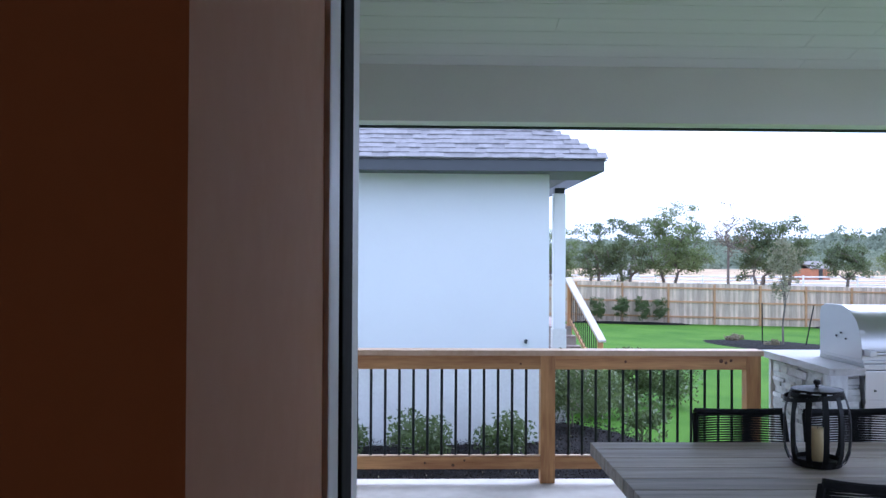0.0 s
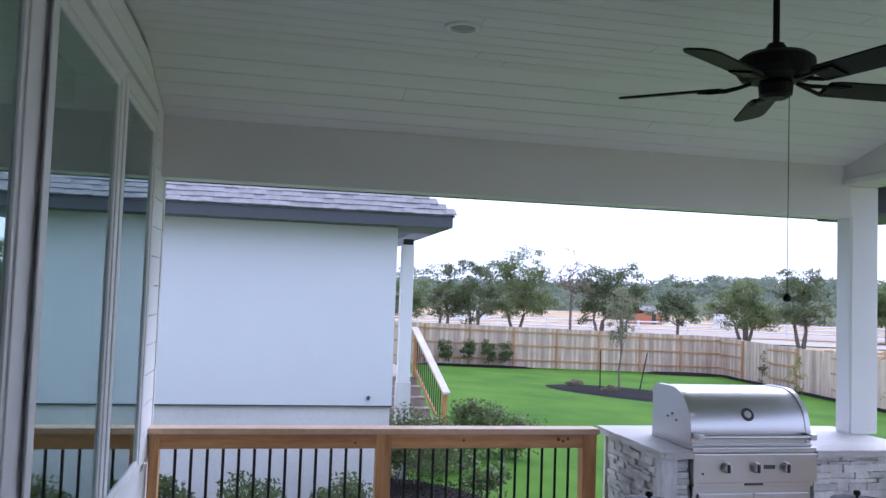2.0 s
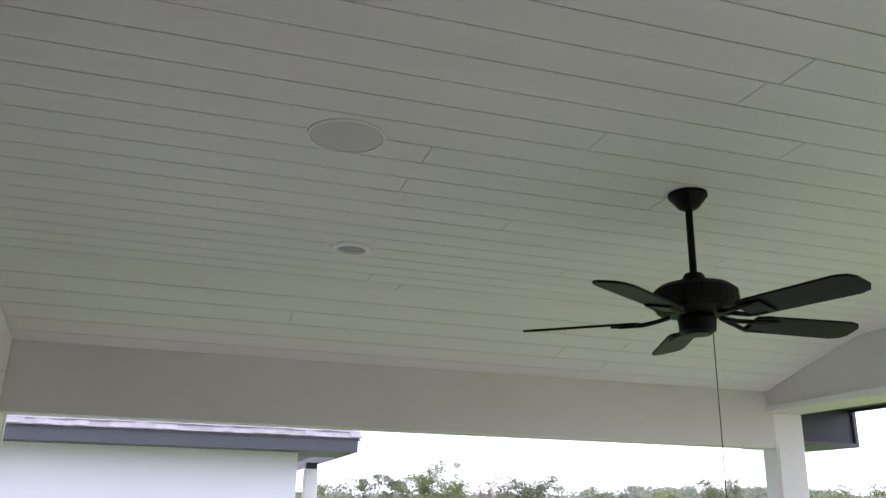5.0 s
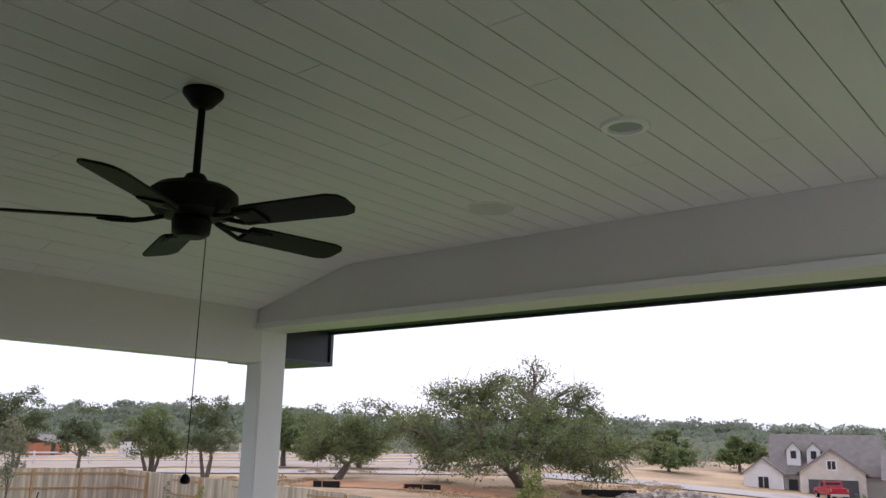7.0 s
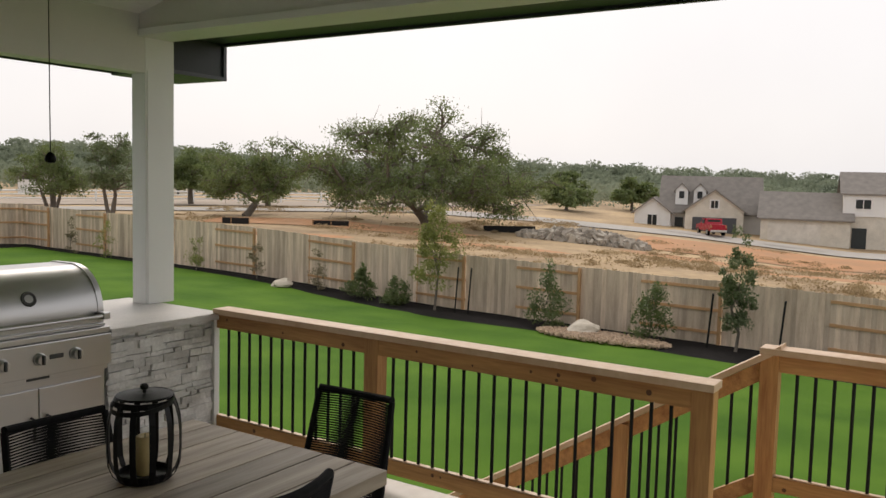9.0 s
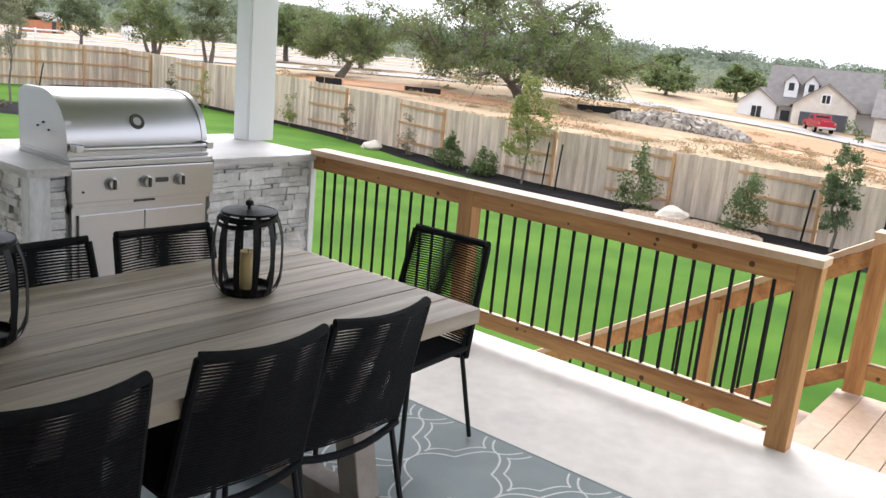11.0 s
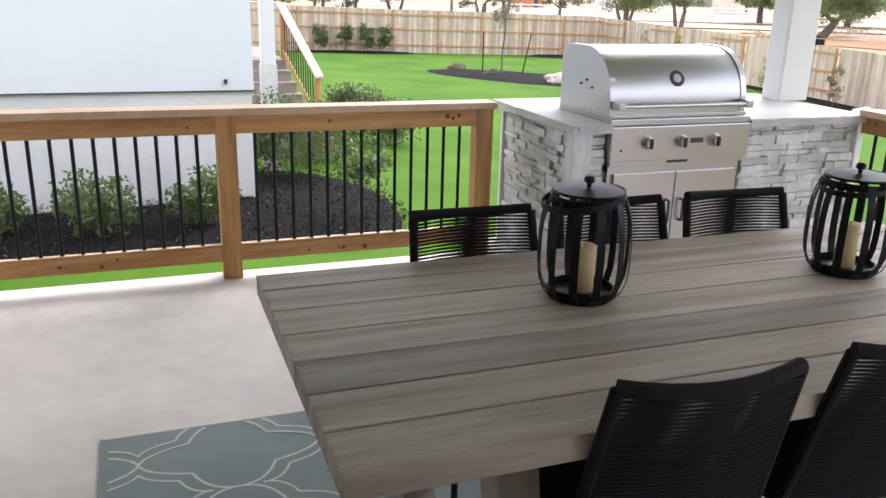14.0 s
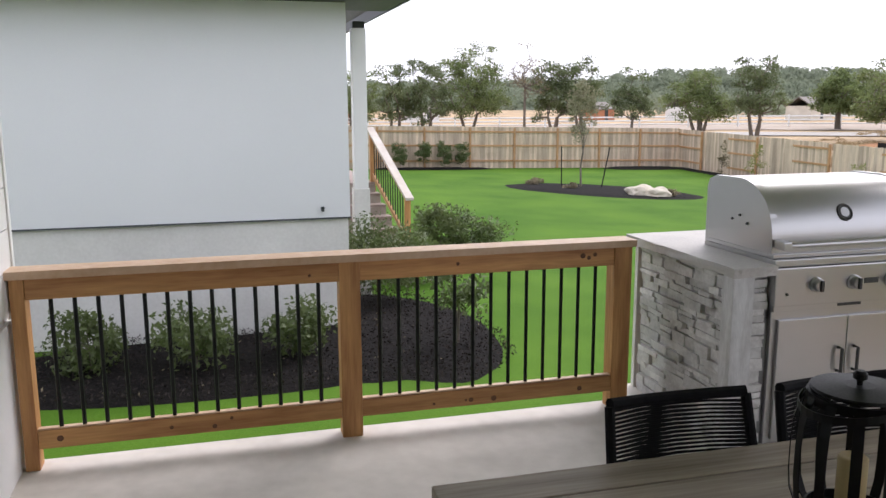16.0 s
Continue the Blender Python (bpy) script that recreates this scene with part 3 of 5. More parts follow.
def lobed_edge(n0, n1, q):
    """From node to node: two arcs bulging away from the lobe's centre q, meeting in a cusp."""
    mid = (n0 + n1) / 2
    cusp = mid + (q - mid) * 0.10
    out = []
    for a, b in ((n0, cusp), (cusp, n1)):
        c = (a + b) / 2
        c = c + (c - q).normalized() * 0.065
        out += [a * (1 - t) ** 2 + c * (2 * t * (1 - t)) + b * t * t for t in [k / 7 for k in range(8)]]
    return out


PX, PY = 0.597, 0.425
for i in range(-1, 7):
    for j in range(-1, 6):
        q = Vector((1.284 + PX * i, -1.76 - PY * j))
        nodes = [q + Vector(v) for v in ((-PX / 2, 0), (0, PY / 2), (PX / 2, 0), (0, -PY / 2))]
        for k in range(4):
            e = lobed_edge(nodes[k], nodes[(k + 1) % 4], q)
            ribbon(e, 0.0095)
            star = (nodes[k] + nodes[(k + 1) % 4]) - q
            ribbon([star + (p - star) * 0.74 for p in e], 0.0085)
part("rug_pattern", bm, "rugline", rug, "white woven trellis lines")


# ---- rope chairs ----
def rope_chair():
    c = thing("rope_chair", "black woven rope dining chair with slim metal legs", "chair", group="chairs round the table")
    hw = 0.205

    def back(u, h):
        """A point of the back: u from -1 to 1 across, h from 0 to 1 up."""
        return Vector((u * (hw + 0.012 - 0.022 * h), -0.16 - 0.115 * h - 0.035 * (1 - u * u) * (0.4 + 0.6 * h), 0.40 + 0.454 * h))
    for s in (-1, 1):
        part("back_post", tube([back(s, h) for h in (0, 0.25, 0.5, 0.75, 1.0)], 0.014, 8), "rope", c)
        part("leg", tube([(s * 0.20, -0.15, 0.43), (s * 0.208, -0.20, 0.22), (s * 0.218, -0.25, 0.006)], 0.010, 8), "black", c)
        part("leg", tube([(s * 0.215, 0.21, 0.43), (s * 0.222, 0.225, 0.22), (s * 0.23, 0.24, 0.006)], 0.010, 8), "black", c)
    part("top_bar", tube([back(u, 1.0) + Vector((0, 0, 0.01 * (u * u - 0.3))) for u in np.linspace(-1, 1, 9)], 0.016, 8), "rope", c)
    part("lower_bar", tube([back(u, 0.0) + Vector((0, -0.01, -0.03 * (1 - u * u))) for u in np.linspace(-1, 1, 9)], 0.013, 8), "rope", c)
    bm = bmesh.new()
    n = 42
    for i in range(n):
        h = 0.05 + 0.92 * i / (n - 1)
        for off, tilt_z in ((0.008, 0.0045), (-0.010, -0.0045)):
            add_tube(bm, [back(u, h) + Vector((0, off, tilt_z * u)) for u in (-1, -0.5, 0, 0.5, 1)], 0.0031, 5, False)
    part("back_ropes", bm, "rope", c)
    seat = [(-0.215, -0.16), (0.215, -0.16), (0.228, 0.235), (-0.228, 0.235)]
    part("seat_frame", tube([(*seat[k % 4], 0.437) for k in range(5)], 0.012, 8), "rope", c)
    bm = bmesh.new()
    for i in range(40):
        y = -0.15 + 0.38 * i / 39
        w = 0.216 + 0.012 * i / 39
        for dz, k in ((0.008, 0.010), (-0.008, -0.010)):
            add_tube(bm, [(-w, y - k, 0.437 + dz), (0, y, 0.430 + dz), (w, y + k, 0.437 + dz)], 0.0032, 5, False)
    part("seat_ropes", bm, "rope", c)
    return c


first = rope_chair()
first.matrix_basis = pose(2.045, -2.925, 0, 0, 0, 1.0)
for x, y, turn in ((2.592, -2.92, -3.5), (3.016, -2.925, -1.0), (2.028, -2.295, 179), (2.53, -2.30, 182), (3.008, -2.295, 177), (3.735, -2.66, 92)):
    copy_thing(first, pose(x, y, 0.009, 0, 0, turn))
first.matrix_basis = pose(2.045, -2.925, 0.009, 0, 0, -3.0)


# ---- lanterns and candles ----
def lantern():
    l = thing("lantern", "black metal strap lantern with a lid, on the table", "lantern", group="lanterns on the table")
    part("base", lathe([(0, 0), (0.086, 0), (0.090, 0.004), (0.090, 0.028), (0.084, 0.030), (0.084, 0.012), (0, 0.012)]), "black", l, smooth=False)
    part("top_ring", lathe([(0.094, 0.262), (0.100, 0.262), (0.100, 0.282), (0.094, 0.282), (0.094, 0.262)], 28), "black", l)
    part("lid", lathe([(0, 0.286), (0.093, 0.286), (0.096, 0.290), (0.093, 0.294), (0.03, 0.300), (0, 0.300)], 28), "black", l)
    part("knob", lathe([(0, 0.300), (0.006, 0.300), (0.006, 0.308), (0.014, 0.314), (0.014, 0.324), (0.009, 0.330), (0, 0.330)], 14), "black", l)
    prof = [(0.089, 0.006), (0.104, 0.022), (0.117, 0.055), (0.121, 0.10), (0.121, 0.17), (0.117, 0.215), (0.108, 0.25), (0.099, 0.275)]
    for k in range(12):
        a = 2 * math.pi * k / 12
        bm = bmesh.new()
        rows = []
        for r, z in prof:
            row = []
            for dr in (0.0, 0.002):
                for s in (-1, 1):
                    row.append(bm.verts.new(((r + dr) * math.cos(a) - s * 0.0105 * math.sin(a), (r + dr) * math.sin(a) + s * 0.0105 * math.cos(a), z)))
            rows.append(row)
        for p, q in zip(rows, rows[1:]):
            for i, j in ((0, 1), (1, 3), (3, 2), (2, 0)):
                bm.faces.new((p[i], p[j], q[j], q[i]))
        part("strap", bm, "black", l)
    ring = [(-0.018 + 0.112 * math.cos(t), 0.10 * math.sin(t), 0.272 + 0.016 * math.cos(t + 0.4)) for t in np.linspace(0, 2 * math.pi, 33)]
    bm = bmesh.new()
    rows = [[bm.verts.new((x * k, y * k, z + dz)) for k in (1.0, 1.02) for dz in (-0.008, 0.008)] for x, y, z in ring]
    for p, q in zip(rows, rows[1:]):
        for i, j in ((0, 1), (1, 3), (3, 2), (2, 0)):
            bm.faces.new((p[i], p[j], q[j], q[i]))
    part("handle", bm, "black", l)
    return l


lan = lantern()
lan.matrix_basis = pose(2.16, -2.485, TZ + 0.001, 0, 0, 20)
copy_thing(lan, pose(3.035, -2.517, TZ + 0.001, 0, 0, 35))
for x, y, h in ((2.165, -2.48, 0.13), (3.04, -2.512, 0.135)):
    cd = thing("pillar_candle", "ivory pillar candle standing inside a lantern", "candle", (x, y, TZ + 0.0135), group="candles in the lanterns")
    part("wax", lathe([(0, 0), (0.029, 0), (0.030, 0.002), (0.030, h - 0.004), (0.026, h), (0.012, h - 0.006), (0, h - 0.007)], 20), "wax", cd, smooth=True)
    part("wick", tube([(0, 0, h - 0.008), (0.001, 0, h + 0.006)], 0.0012, 5), "black", cd)


# ---- grill island ----
IX0, IX1, IY0, IY1, CT = 3.16, 5.02, -0.63, 0.28, 0.885
GX0, GX1 = 3.338, 4.205
tagged(part("floor_corner", box(3.05, SLAB_Y, -3.0, SLAB_X, 0.34, 0.0), "concrete"), "concrete footing under the grill island", "floor", kind="structure")
isl = thing("grill_island", "outdoor kitchen island clad in whitewashed ledge stone", "kitchen island")
part("core", box(IX0 + 0.03, IY0 + 0.03, 0.0, IX1 - 0.02, IY1, CT - 0.045), "mortar", isl)
part("corner_board", box(IX0 - 0.035, IY0 - 0.03, 0.0, IX0 + 0.075, IY0 + 0.055, CT - 0.045, 0.004), "wash", isl, "whitewashed corner board")
part("end_board", box(IX0 - 0.005, IY1 - 0.002, 0.0, IX0 + 0.05, IY1 + 0.03, CT - 0.045, 0.003), "white", isl, "white edge board")
part("end_board", box(IX1 - 0.02, IY0 - 0.012, 0.0, IX1 + 0.025, IY0 + 0.035, CT - 0.045, 0.003), "white", isl, "white edge board")
rnd = random.Random(11)


def stones(u0, u1, z0, z1, place):
    """Courses of ledge stone of uneven length and depth over a face."""
    z = z0
    while z < z1 - 0.02:
        h = min(rnd.choice((0.022, 0.03, 0.04, 0.05, 0.062)), z1 - z)
        u = u0
        while u < u1 - 0.01:
            L = min(rnd.uniform(0.05, 0.21), u1 - u)
            if u1 - u - L < 0.05:
                L = u1 - u
            split = rnd.random() < 0.22 and h > 0.06
            for a, b in (((0, 0.5), (0.5, 1)) if split else ((0, 1),)):
                d = rnd.uniform(0.008, 0.036)
                bm = box(0, 0, 0, L - 0.003, d, h * (b - a) - 0.003)
                for v in bm.verts:
                    if v.co.y > 0:
                        v.co += Vector((rnd.uniform(-0.004, 0.004), rnd.uniform(-0.006, 0.004), rnd.uniform(-0.004, 0.004)))
                o = part("stone", bm, "stone", isl)
                o.matrix_basis = place(u, z + h * a)
            u += L
        z += h


stones(-0.25, 0.0 + IY0 * -1 - 0.06, 0.0, CT - 0.05, lambda u, z: Matrix.Translation((IX0 + 0.03, -u, z)) @ pose(0, 0, 0, 0, 0, 90) @ Matrix.Rotation(math.pi, 4, "Z") @ Matrix.Diagonal((1, -1, 1, 1)))
stones(IX0 + 0.078, GX0 - 0.005, 0.0, CT - 0.05, lambda u, z: Matrix.Translation((u, IY0 + 0.03, z)) @ Matrix.Diagonal((1, -1, 1, 1)))
stones(GX1 + 0.005, IX1 - 0.022, 0.0, CT - 0.05, lambda u, z: Matrix.Translation((u, IY0 + 0.03, z)) @ Matrix.Diagonal((1, -1, 1, 1)))


def worktop(name, x0, y0, x1, y1):
    bm = bmesh.new()
    add_box(bm, x0, y0, CT - 0.045, x1, y1, CT)
    bmesh.ops.subdivide_edges(bm, edges=bm.edges[:], cuts=11, use_grid_fill=True)
    for v in bm.verts:
        if v.co.z < CT - 0.001:
            k = noise.noise(v.co * 16) * 0.013 + noise.noise(v.co * 45) * 0.005
            v.co.x += k if v.co.x < (x0 + x1) / 2 else -k
            v.co.y += k
    return part(name, bm, "counter", top)


top = thing("stone_worktop", "pale stone worktop with rough chiselled edges on the island", "worktop")
worktop("slab_left", 3.105, -0.69, GX0 - 0.003, 0.335)
worktop("slab_back", GX0 - 0.002, -0.075, GX1 + 0.002, 0.335)
worktop("slab_right", GX1 + 0.003, -0.665, 5.055, 0.335)

grill = thing("gas_grill", "built-in stainless steel gas grill with closed curved lid", "grill")
prof = [(-0.605, 0.925)] + [(-0.335 - 0.27 * math.cos(a), 0.985 + 0.262 * math.sin(a)) for a in np.linspace(0.0, math.pi / 2, 32)] + [(-0.15, 1.245), (-0.09, 1.222), (-0.075, 1.18), (-0.075, 0.925)]
part("lid", extrude_x([(y, z) for y, z in prof], GX0 + 0.045, GX1 - 0.045), "steel", grill)
prof2 = [(y - 0.004 if y < -0.2 else y + 0.004, z + (0.006 if z > 1.1 else 0)) for y, z in prof]
for x in (GX0 + 0.01, GX1 - 0.045):
    e = part("lid_end", extrude_x(prof2, x, x + 0.035), "steel", grill)
for dy, dz in ((-0.30, 1.05), (-0.36, 1.075), (-0.42, 1.04)):
    part("screw", tube([(GX0 + 0.002, dy, dz), (GX0 + 0.011, dy, dz)], 0.006, 8), "steeldk", grill)
part("lid_lip", box(GX0 + 0.01, -0.625, 0.905, GX1 - 0.01, -0.07, 0.924, 0.003), "steel", grill)
part("body", box(GX0 + 0.004, -0.60, 0.62, GX1 - 0.004, -0.08, 0.904), "steel", grill)
bar = part("handle", tube([(GX0 + 0.05, -0.672, 0.972), (GX1 - 0.02, -0.672, 0.972)], 0.011, 12), "steel", grill, "polished steel bar")
for x in (GX0 + 0.04, GX1 - 0.04):
    part("handle_bracket", box(x - 0.022, -0.688, 0.952, x + 0.022, -0.61, 0.992, 0.006), "steel", grill)
gauge = part("thermometer", lathe([(0, -0.01), (0.044, -0.01), (0.044, 0.008), (0.038, 0.012), (0.032, 0.008), (0, 0.008)], 24), "steeldk", grill, "black-ringed lid thermometer")
gauge.matrix_basis = Matrix.Translation((3.76, -0.572, 1.098)) @ Matrix.Rotation(radians(62), 4, "X")
dial = part("dial", lathe([(0, 0.0085), (0.024, 0.0085), (0.024, 0.0095), (0, 0.0095)], 20), "steel", gauge, "silver dial face")
part("control_panel", box(GX0, -0.668, 0.685, GX1, -0.60, 0.868, 0.006), "steel", grill)
part("panel_top", box(GX0, -0.655, 0.8705, GX1, -0.60, 0.9035, 0.004), "steel", grill)
part("apron", box(GX0 + 0.015, -0.648, 0.657, GX1 - 0.015, -0.601, 0.684, 0.002), "steel", grill)
part("drip_slot", box(3.70, -0.652, 0.666, 3.83, -0.6485, 0.680, 0.001), "steeldk", grill, "dark drip tray pull")
part("badge", box(3.822, -0.671, 0.772, 3.902, -0.667, 0.798, 0.001), "steeldk", grill, "dark maker's plate")
part("lighter", tube([(3.40, -0.676, 0.745), (3.40, -0.666, 0.745)], 0.006, 10), "steeldk", grill)
for x in (3.555, 3.762, 3.972):
    k = part("knob", lathe([(0, 0), (0.036, 0), (0.036, 0.008), (0.030, 0.012), (0.028, 0.036), (0.024, 0.040), (0, 0.040)], 20), "steel", grill)
    k.matrix_basis = Matrix.Translation((x, -0.668, 0.783)) @ Matrix.Rotation(radians(90), 4, "X")
    part("grip", box(-0.007, -0.026, 0.036, 0.007, 0.026, 0.052, 0.003), "steeldk", k)

doors = thing("access_doors", "pair of stainless steel access doors under the grill", "cabinet doors")
part("door_frame", box(GX0 + 0.02, -0.625, 0.005, GX1 - 0.02, -0.585, 0.655, 0.003), "steel", doors)
xm = (GX0 + GX1) / 2
for a, b, hx in ((GX0 + 0.05, xm - 0.002, xm - 0.045), (xm + 0.002, GX1 - 0.05, xm + 0.045)):
    d = part("door", box(a, -0.645, 0.03, b, -0.6255, 0.615, 0.004), "steel", doors)
    part("handle", tube([(hx, -0.646, 0.345), (hx, -0.675, 0.345), (hx, -0.675, 0.46), (hx, -0.646, 0.46)], 0.008, 8), "steeldk", d, "dark bar handle")


# ---- ceiling fan, downlights, speakers ----
def ceiling_fan():
    f = thing("ceiling_fan", "dark bronze five-blade ceiling fan hanging from a rod", "ceiling fan", (2.575, -2.635, CEIL))
    part("canopy", lathe([(0, 0), (0.068, 0), (0.068, -0.012), (0.036, -0.052), (0.022, -0.060), (0, -0.062)], 24), "fan", f)
    part("rod", tube([(0, 0, -0.06), (0, 0, -0.345)], 0.0125, 12), "fan", f)
    part("motor", lathe([(0, -0.295), (0.03, -0.295), (0.042, -0.315), (0.045, -0.335), (0.12, -0.342), (0.142, -0.360), (0.146, -0.405), (0.13, -0.430), (0.085, -0.440), (0, -0.440)], 32), "fan", f)
    part("switch_housing", lathe([(0, -0.44), (0.058, -0.44), (0.064, -0.455), (0.060, -0.495), (0.042, -0.508), (0, -0.51)], 24), "fan", f)
    for k in range(5):
        a = radians(-4 + 72 * k)
        turn = Matrix.Rotation(a, 4, "Z") @ Matrix.Translation((0, 0, -0.455)) @ Matrix.Rotation(radians(-12), 4, "X")
        bm = bmesh.new()
        out = [(0.20, -0.050), (0.24, -0.060), (0.555, -0.066), (0.59, -0.054), (0.605, -0.03), (0.605, 0.03), (0.59, 0.054), (0.555, 0.066), (0.24, 0.060), (0.20, 0.050)]
        lo = [bm.verts.new((x, y, -0.004)) for x, y in out]
        hi = [bm.verts.new((x, y, 0.004)) for x, y in out]
        bm.faces.new(lo[::-1])
        bm.faces.new(hi)
        for i in range(len(out)):
            j = (i + 1) % len(out)
            bm.faces.new((lo[i], lo[j], hi[j], hi[i]))
        b = part("blade", bm, "blade", f)
        b.matrix_basis = turn
        arm = bmesh.new()
        add_tube(arm, [(0.09, 0.0, 0.012), (0.14, 0.012, 0.0), (0.19, 0.03, -0.008), (0.26, 0.035, -0.008)], 0.008, 6)
        add_tube(arm, [(0.09, 0.0, 0.012), (0.14, -0.012, 0.0), (0.19, -0.03, -0.008), (0.26, -0.035, -0.008)], 0.008, 6)
        add_box(arm, 0.20, -0.045, -0.012, 0.285, 0.045, -0.005)
        part("blade_iron", arm, "fan", b)
    part("pull_chain", tube([(0.045, -0.02, -0.50), (0.045, -0.02, -1.25)], 0.0016, 5), "fan", f)
    part("pull_knob", lathe([(0, -1.25), (0.006, -1.252), (0.014, -1.262), (0.016, -1.272), (0.012, -1.280), (0, -1.282)], 12, (0.045, -0.02, 0)), "fan", f)


ceiling_fan()
for x, y in ((1.57, -1.60), (3.69, -3.63)):
    d = thing("downlight", "round white recessed downlight, switched off, in the ceiling", "downlight", (x, y, CEIL), group="downlights")
    part("trim_ring", lathe([(0.060, -0.001), (0.064, -0.014), (0.086, -0.012), (0.092, -0.001), (0.060, -0.001)], 28), "trim", d)
    part("lens", lathe([(0, -0.003), (0.062, -0.003), (0.062, -0.001), (0, -0.001)], 24), "lensgrey", d, "grey frosted lens")
for x, y in ((1.337, -2.705), (4.306, -2.574)):
    d = thing("ceiling_speaker", "round white ceiling speaker with a flush grille", "speaker", (x, y, CEIL), group="ceiling speakers")
    part("grille", lathe([(0, -0.006), (0.108, -0.006), (0.112, -0.004), (0, -0.001)], 36), "shade", d)
    part("rim", lathe([(0.113, -0.001), (0.113, -0.007), (0.119, -0.006), (0.120, -0.001), (0.113, -0.001)], 36), "trim", d)

# ---- stairs down from the patio ----
st = thing("patio_stairs", "wooden stairs going down beside the railing to the lawn", "stairs")
W0, W1, SY = SLAB_X + 0.02, 6.09, -3.93
for n, y in enumerate(np.arange(-5.4, SY - 0.05, 0.142)):
    part("landing_board", box(W0, y, -0.058, W1 + 0.09, y + 0.137, -0.02, 0.003), "cap", st)
part("landing_beam", box(W0, -5.4, -0.25, W1 + 0.08, -5.36, -0.06), "cedar", st)
part("landing_beam", box(W0, SY - 0.10, -0.25, W1 + 0.08, SY - 0.06, -0.06), "cedar", st)
NS, RISE, RUN = 8, 0.17, 0.27
for n in range(NS):
    y, z = SY + 0.0 + RUN * n, -0.02 - RISE * (n + 1)
    part("tread", box(W0, y - 0.02, z - 0.038, W1 + 0.02, y + 0.128, z, 0.003), "cap", st)
    part("tread", box(W0, y + 0.133, z - 0.038, W1 + 0.02, y + 0.275, z, 0.003), "cap", st)
    part("riser", box(W0, y - 0.018, z + 0.001, W1 + 0.02, y, z + RISE - 0.04, 0.002), "cedar", st)
for x in (W0 + 0.01, W1 - 0.03):
    bm = bmesh.new()
    y1 = SY + RUN * NS
    pr = [(SY - 0.05, -0.06), (SY - 0.05, -0.34), (y1, -0.34 - RISE * NS + 0.1), (y1, -0.10 - RISE * NS)]
    part("stringer", extrude_x(pr, x, x + 0.038), "cedar", st)
hr = thing("stair_railing", "cedar stair handrail with black balusters running down the steps", "railing")
HX = 6.14
slope = RISE / RUN
for y in (SY + 0.85, SY + RUN * NS - 0.1):
    z = -slope * (y - SY)
    part("post", box(HX - 0.045, y - 0.045, ground_z(HX, y), HX + 0.045, y + 0.045, 0.86 + z, 0.004), "cedarpost", hr)
yb = SY + RUN * NS - 0.05


def sloped(y0, y1, zt, h, x0, x1):
    return extrude_x([(y0, zt - h - slope * (y0 - SY)), (y1, zt - h - slope * (y1 - SY)), (y1, zt - slope * (y1 - SY)), (y0, zt - slope * (y0 - SY))], x0, x1)


part("cap_board", sloped(SY - 0.06, yb + 0.1, 0.90, 0.038, HX - 0.065, HX + 0.07), "cap", hr)
part("top_rail", sloped(SY + 0.046, yb, 0.855, 0.11, HX - 0.02, HX + 0.02), "cedar", hr)
part("bottom_rail", sloped(SY + 0.046, yb, 0.20, 0.10, HX - 0.02, HX + 0.02), "cedar", hr)
y = SY + 0.10
while y < yb - 0.03:
    z = -slope * (y - SY)
    part("baluster", tube([(HX, y, 0.15 + z), (HX, y, 0.76 + z)], 0.0095, 8), "black", hr)
    y += 0.105
lr = thing("landing_railing", "cedar railing with black balusters along the stair landing", "railing")
rail_run(lr, (HX, SY), (HX, -5.42), [0.0, 1.43])


# ---- foliage helpers ----
def leaves(name, pts, size, material, parent, seed, label=""):
    """Many small bent leaves, one at each point, turned at random."""
    r = np.random.RandomState(seed)
    n = len(pts)
    a, b = r.normal(size=(n, 3)), r.normal(size=(n, 3))
    a /= np.linalg.norm(a, axis=1)[:, None]
    b -= a * (a * b).sum(1)[:, None]
    b /= np.linalg.norm(b, axis=1)[:, None]
    s = (size * r.uniform(0.6, 1.4, n))[:, None]
    v = np.empty((n, 4, 3))
    v[:, 0], v[:, 1], v[:, 2], v[:, 3] = pts - a * s, pts + b * s * 0.45, pts + a * s, pts - b * s * 0.45
    me = bpy.data.meshes.new(name)
    me.vertices.add(n * 4)
    me.vertices.foreach_set("co", v.reshape(-1))
    me.loops.add(n * 4)
    me.loops.foreach_set("vertex_index", np.arange(n * 4))
    me.polygons.add(n)
    me.polygons.foreach_set("loop_start", np.arange(n) * 4)
    me.update(calc_edges=True)
    me.materials.append(M[material])
    ob = new(name, me)
    ob.parent = parent
    return tagged(ob, label, kind="stuff") if parent is None else tagged(ob, label)


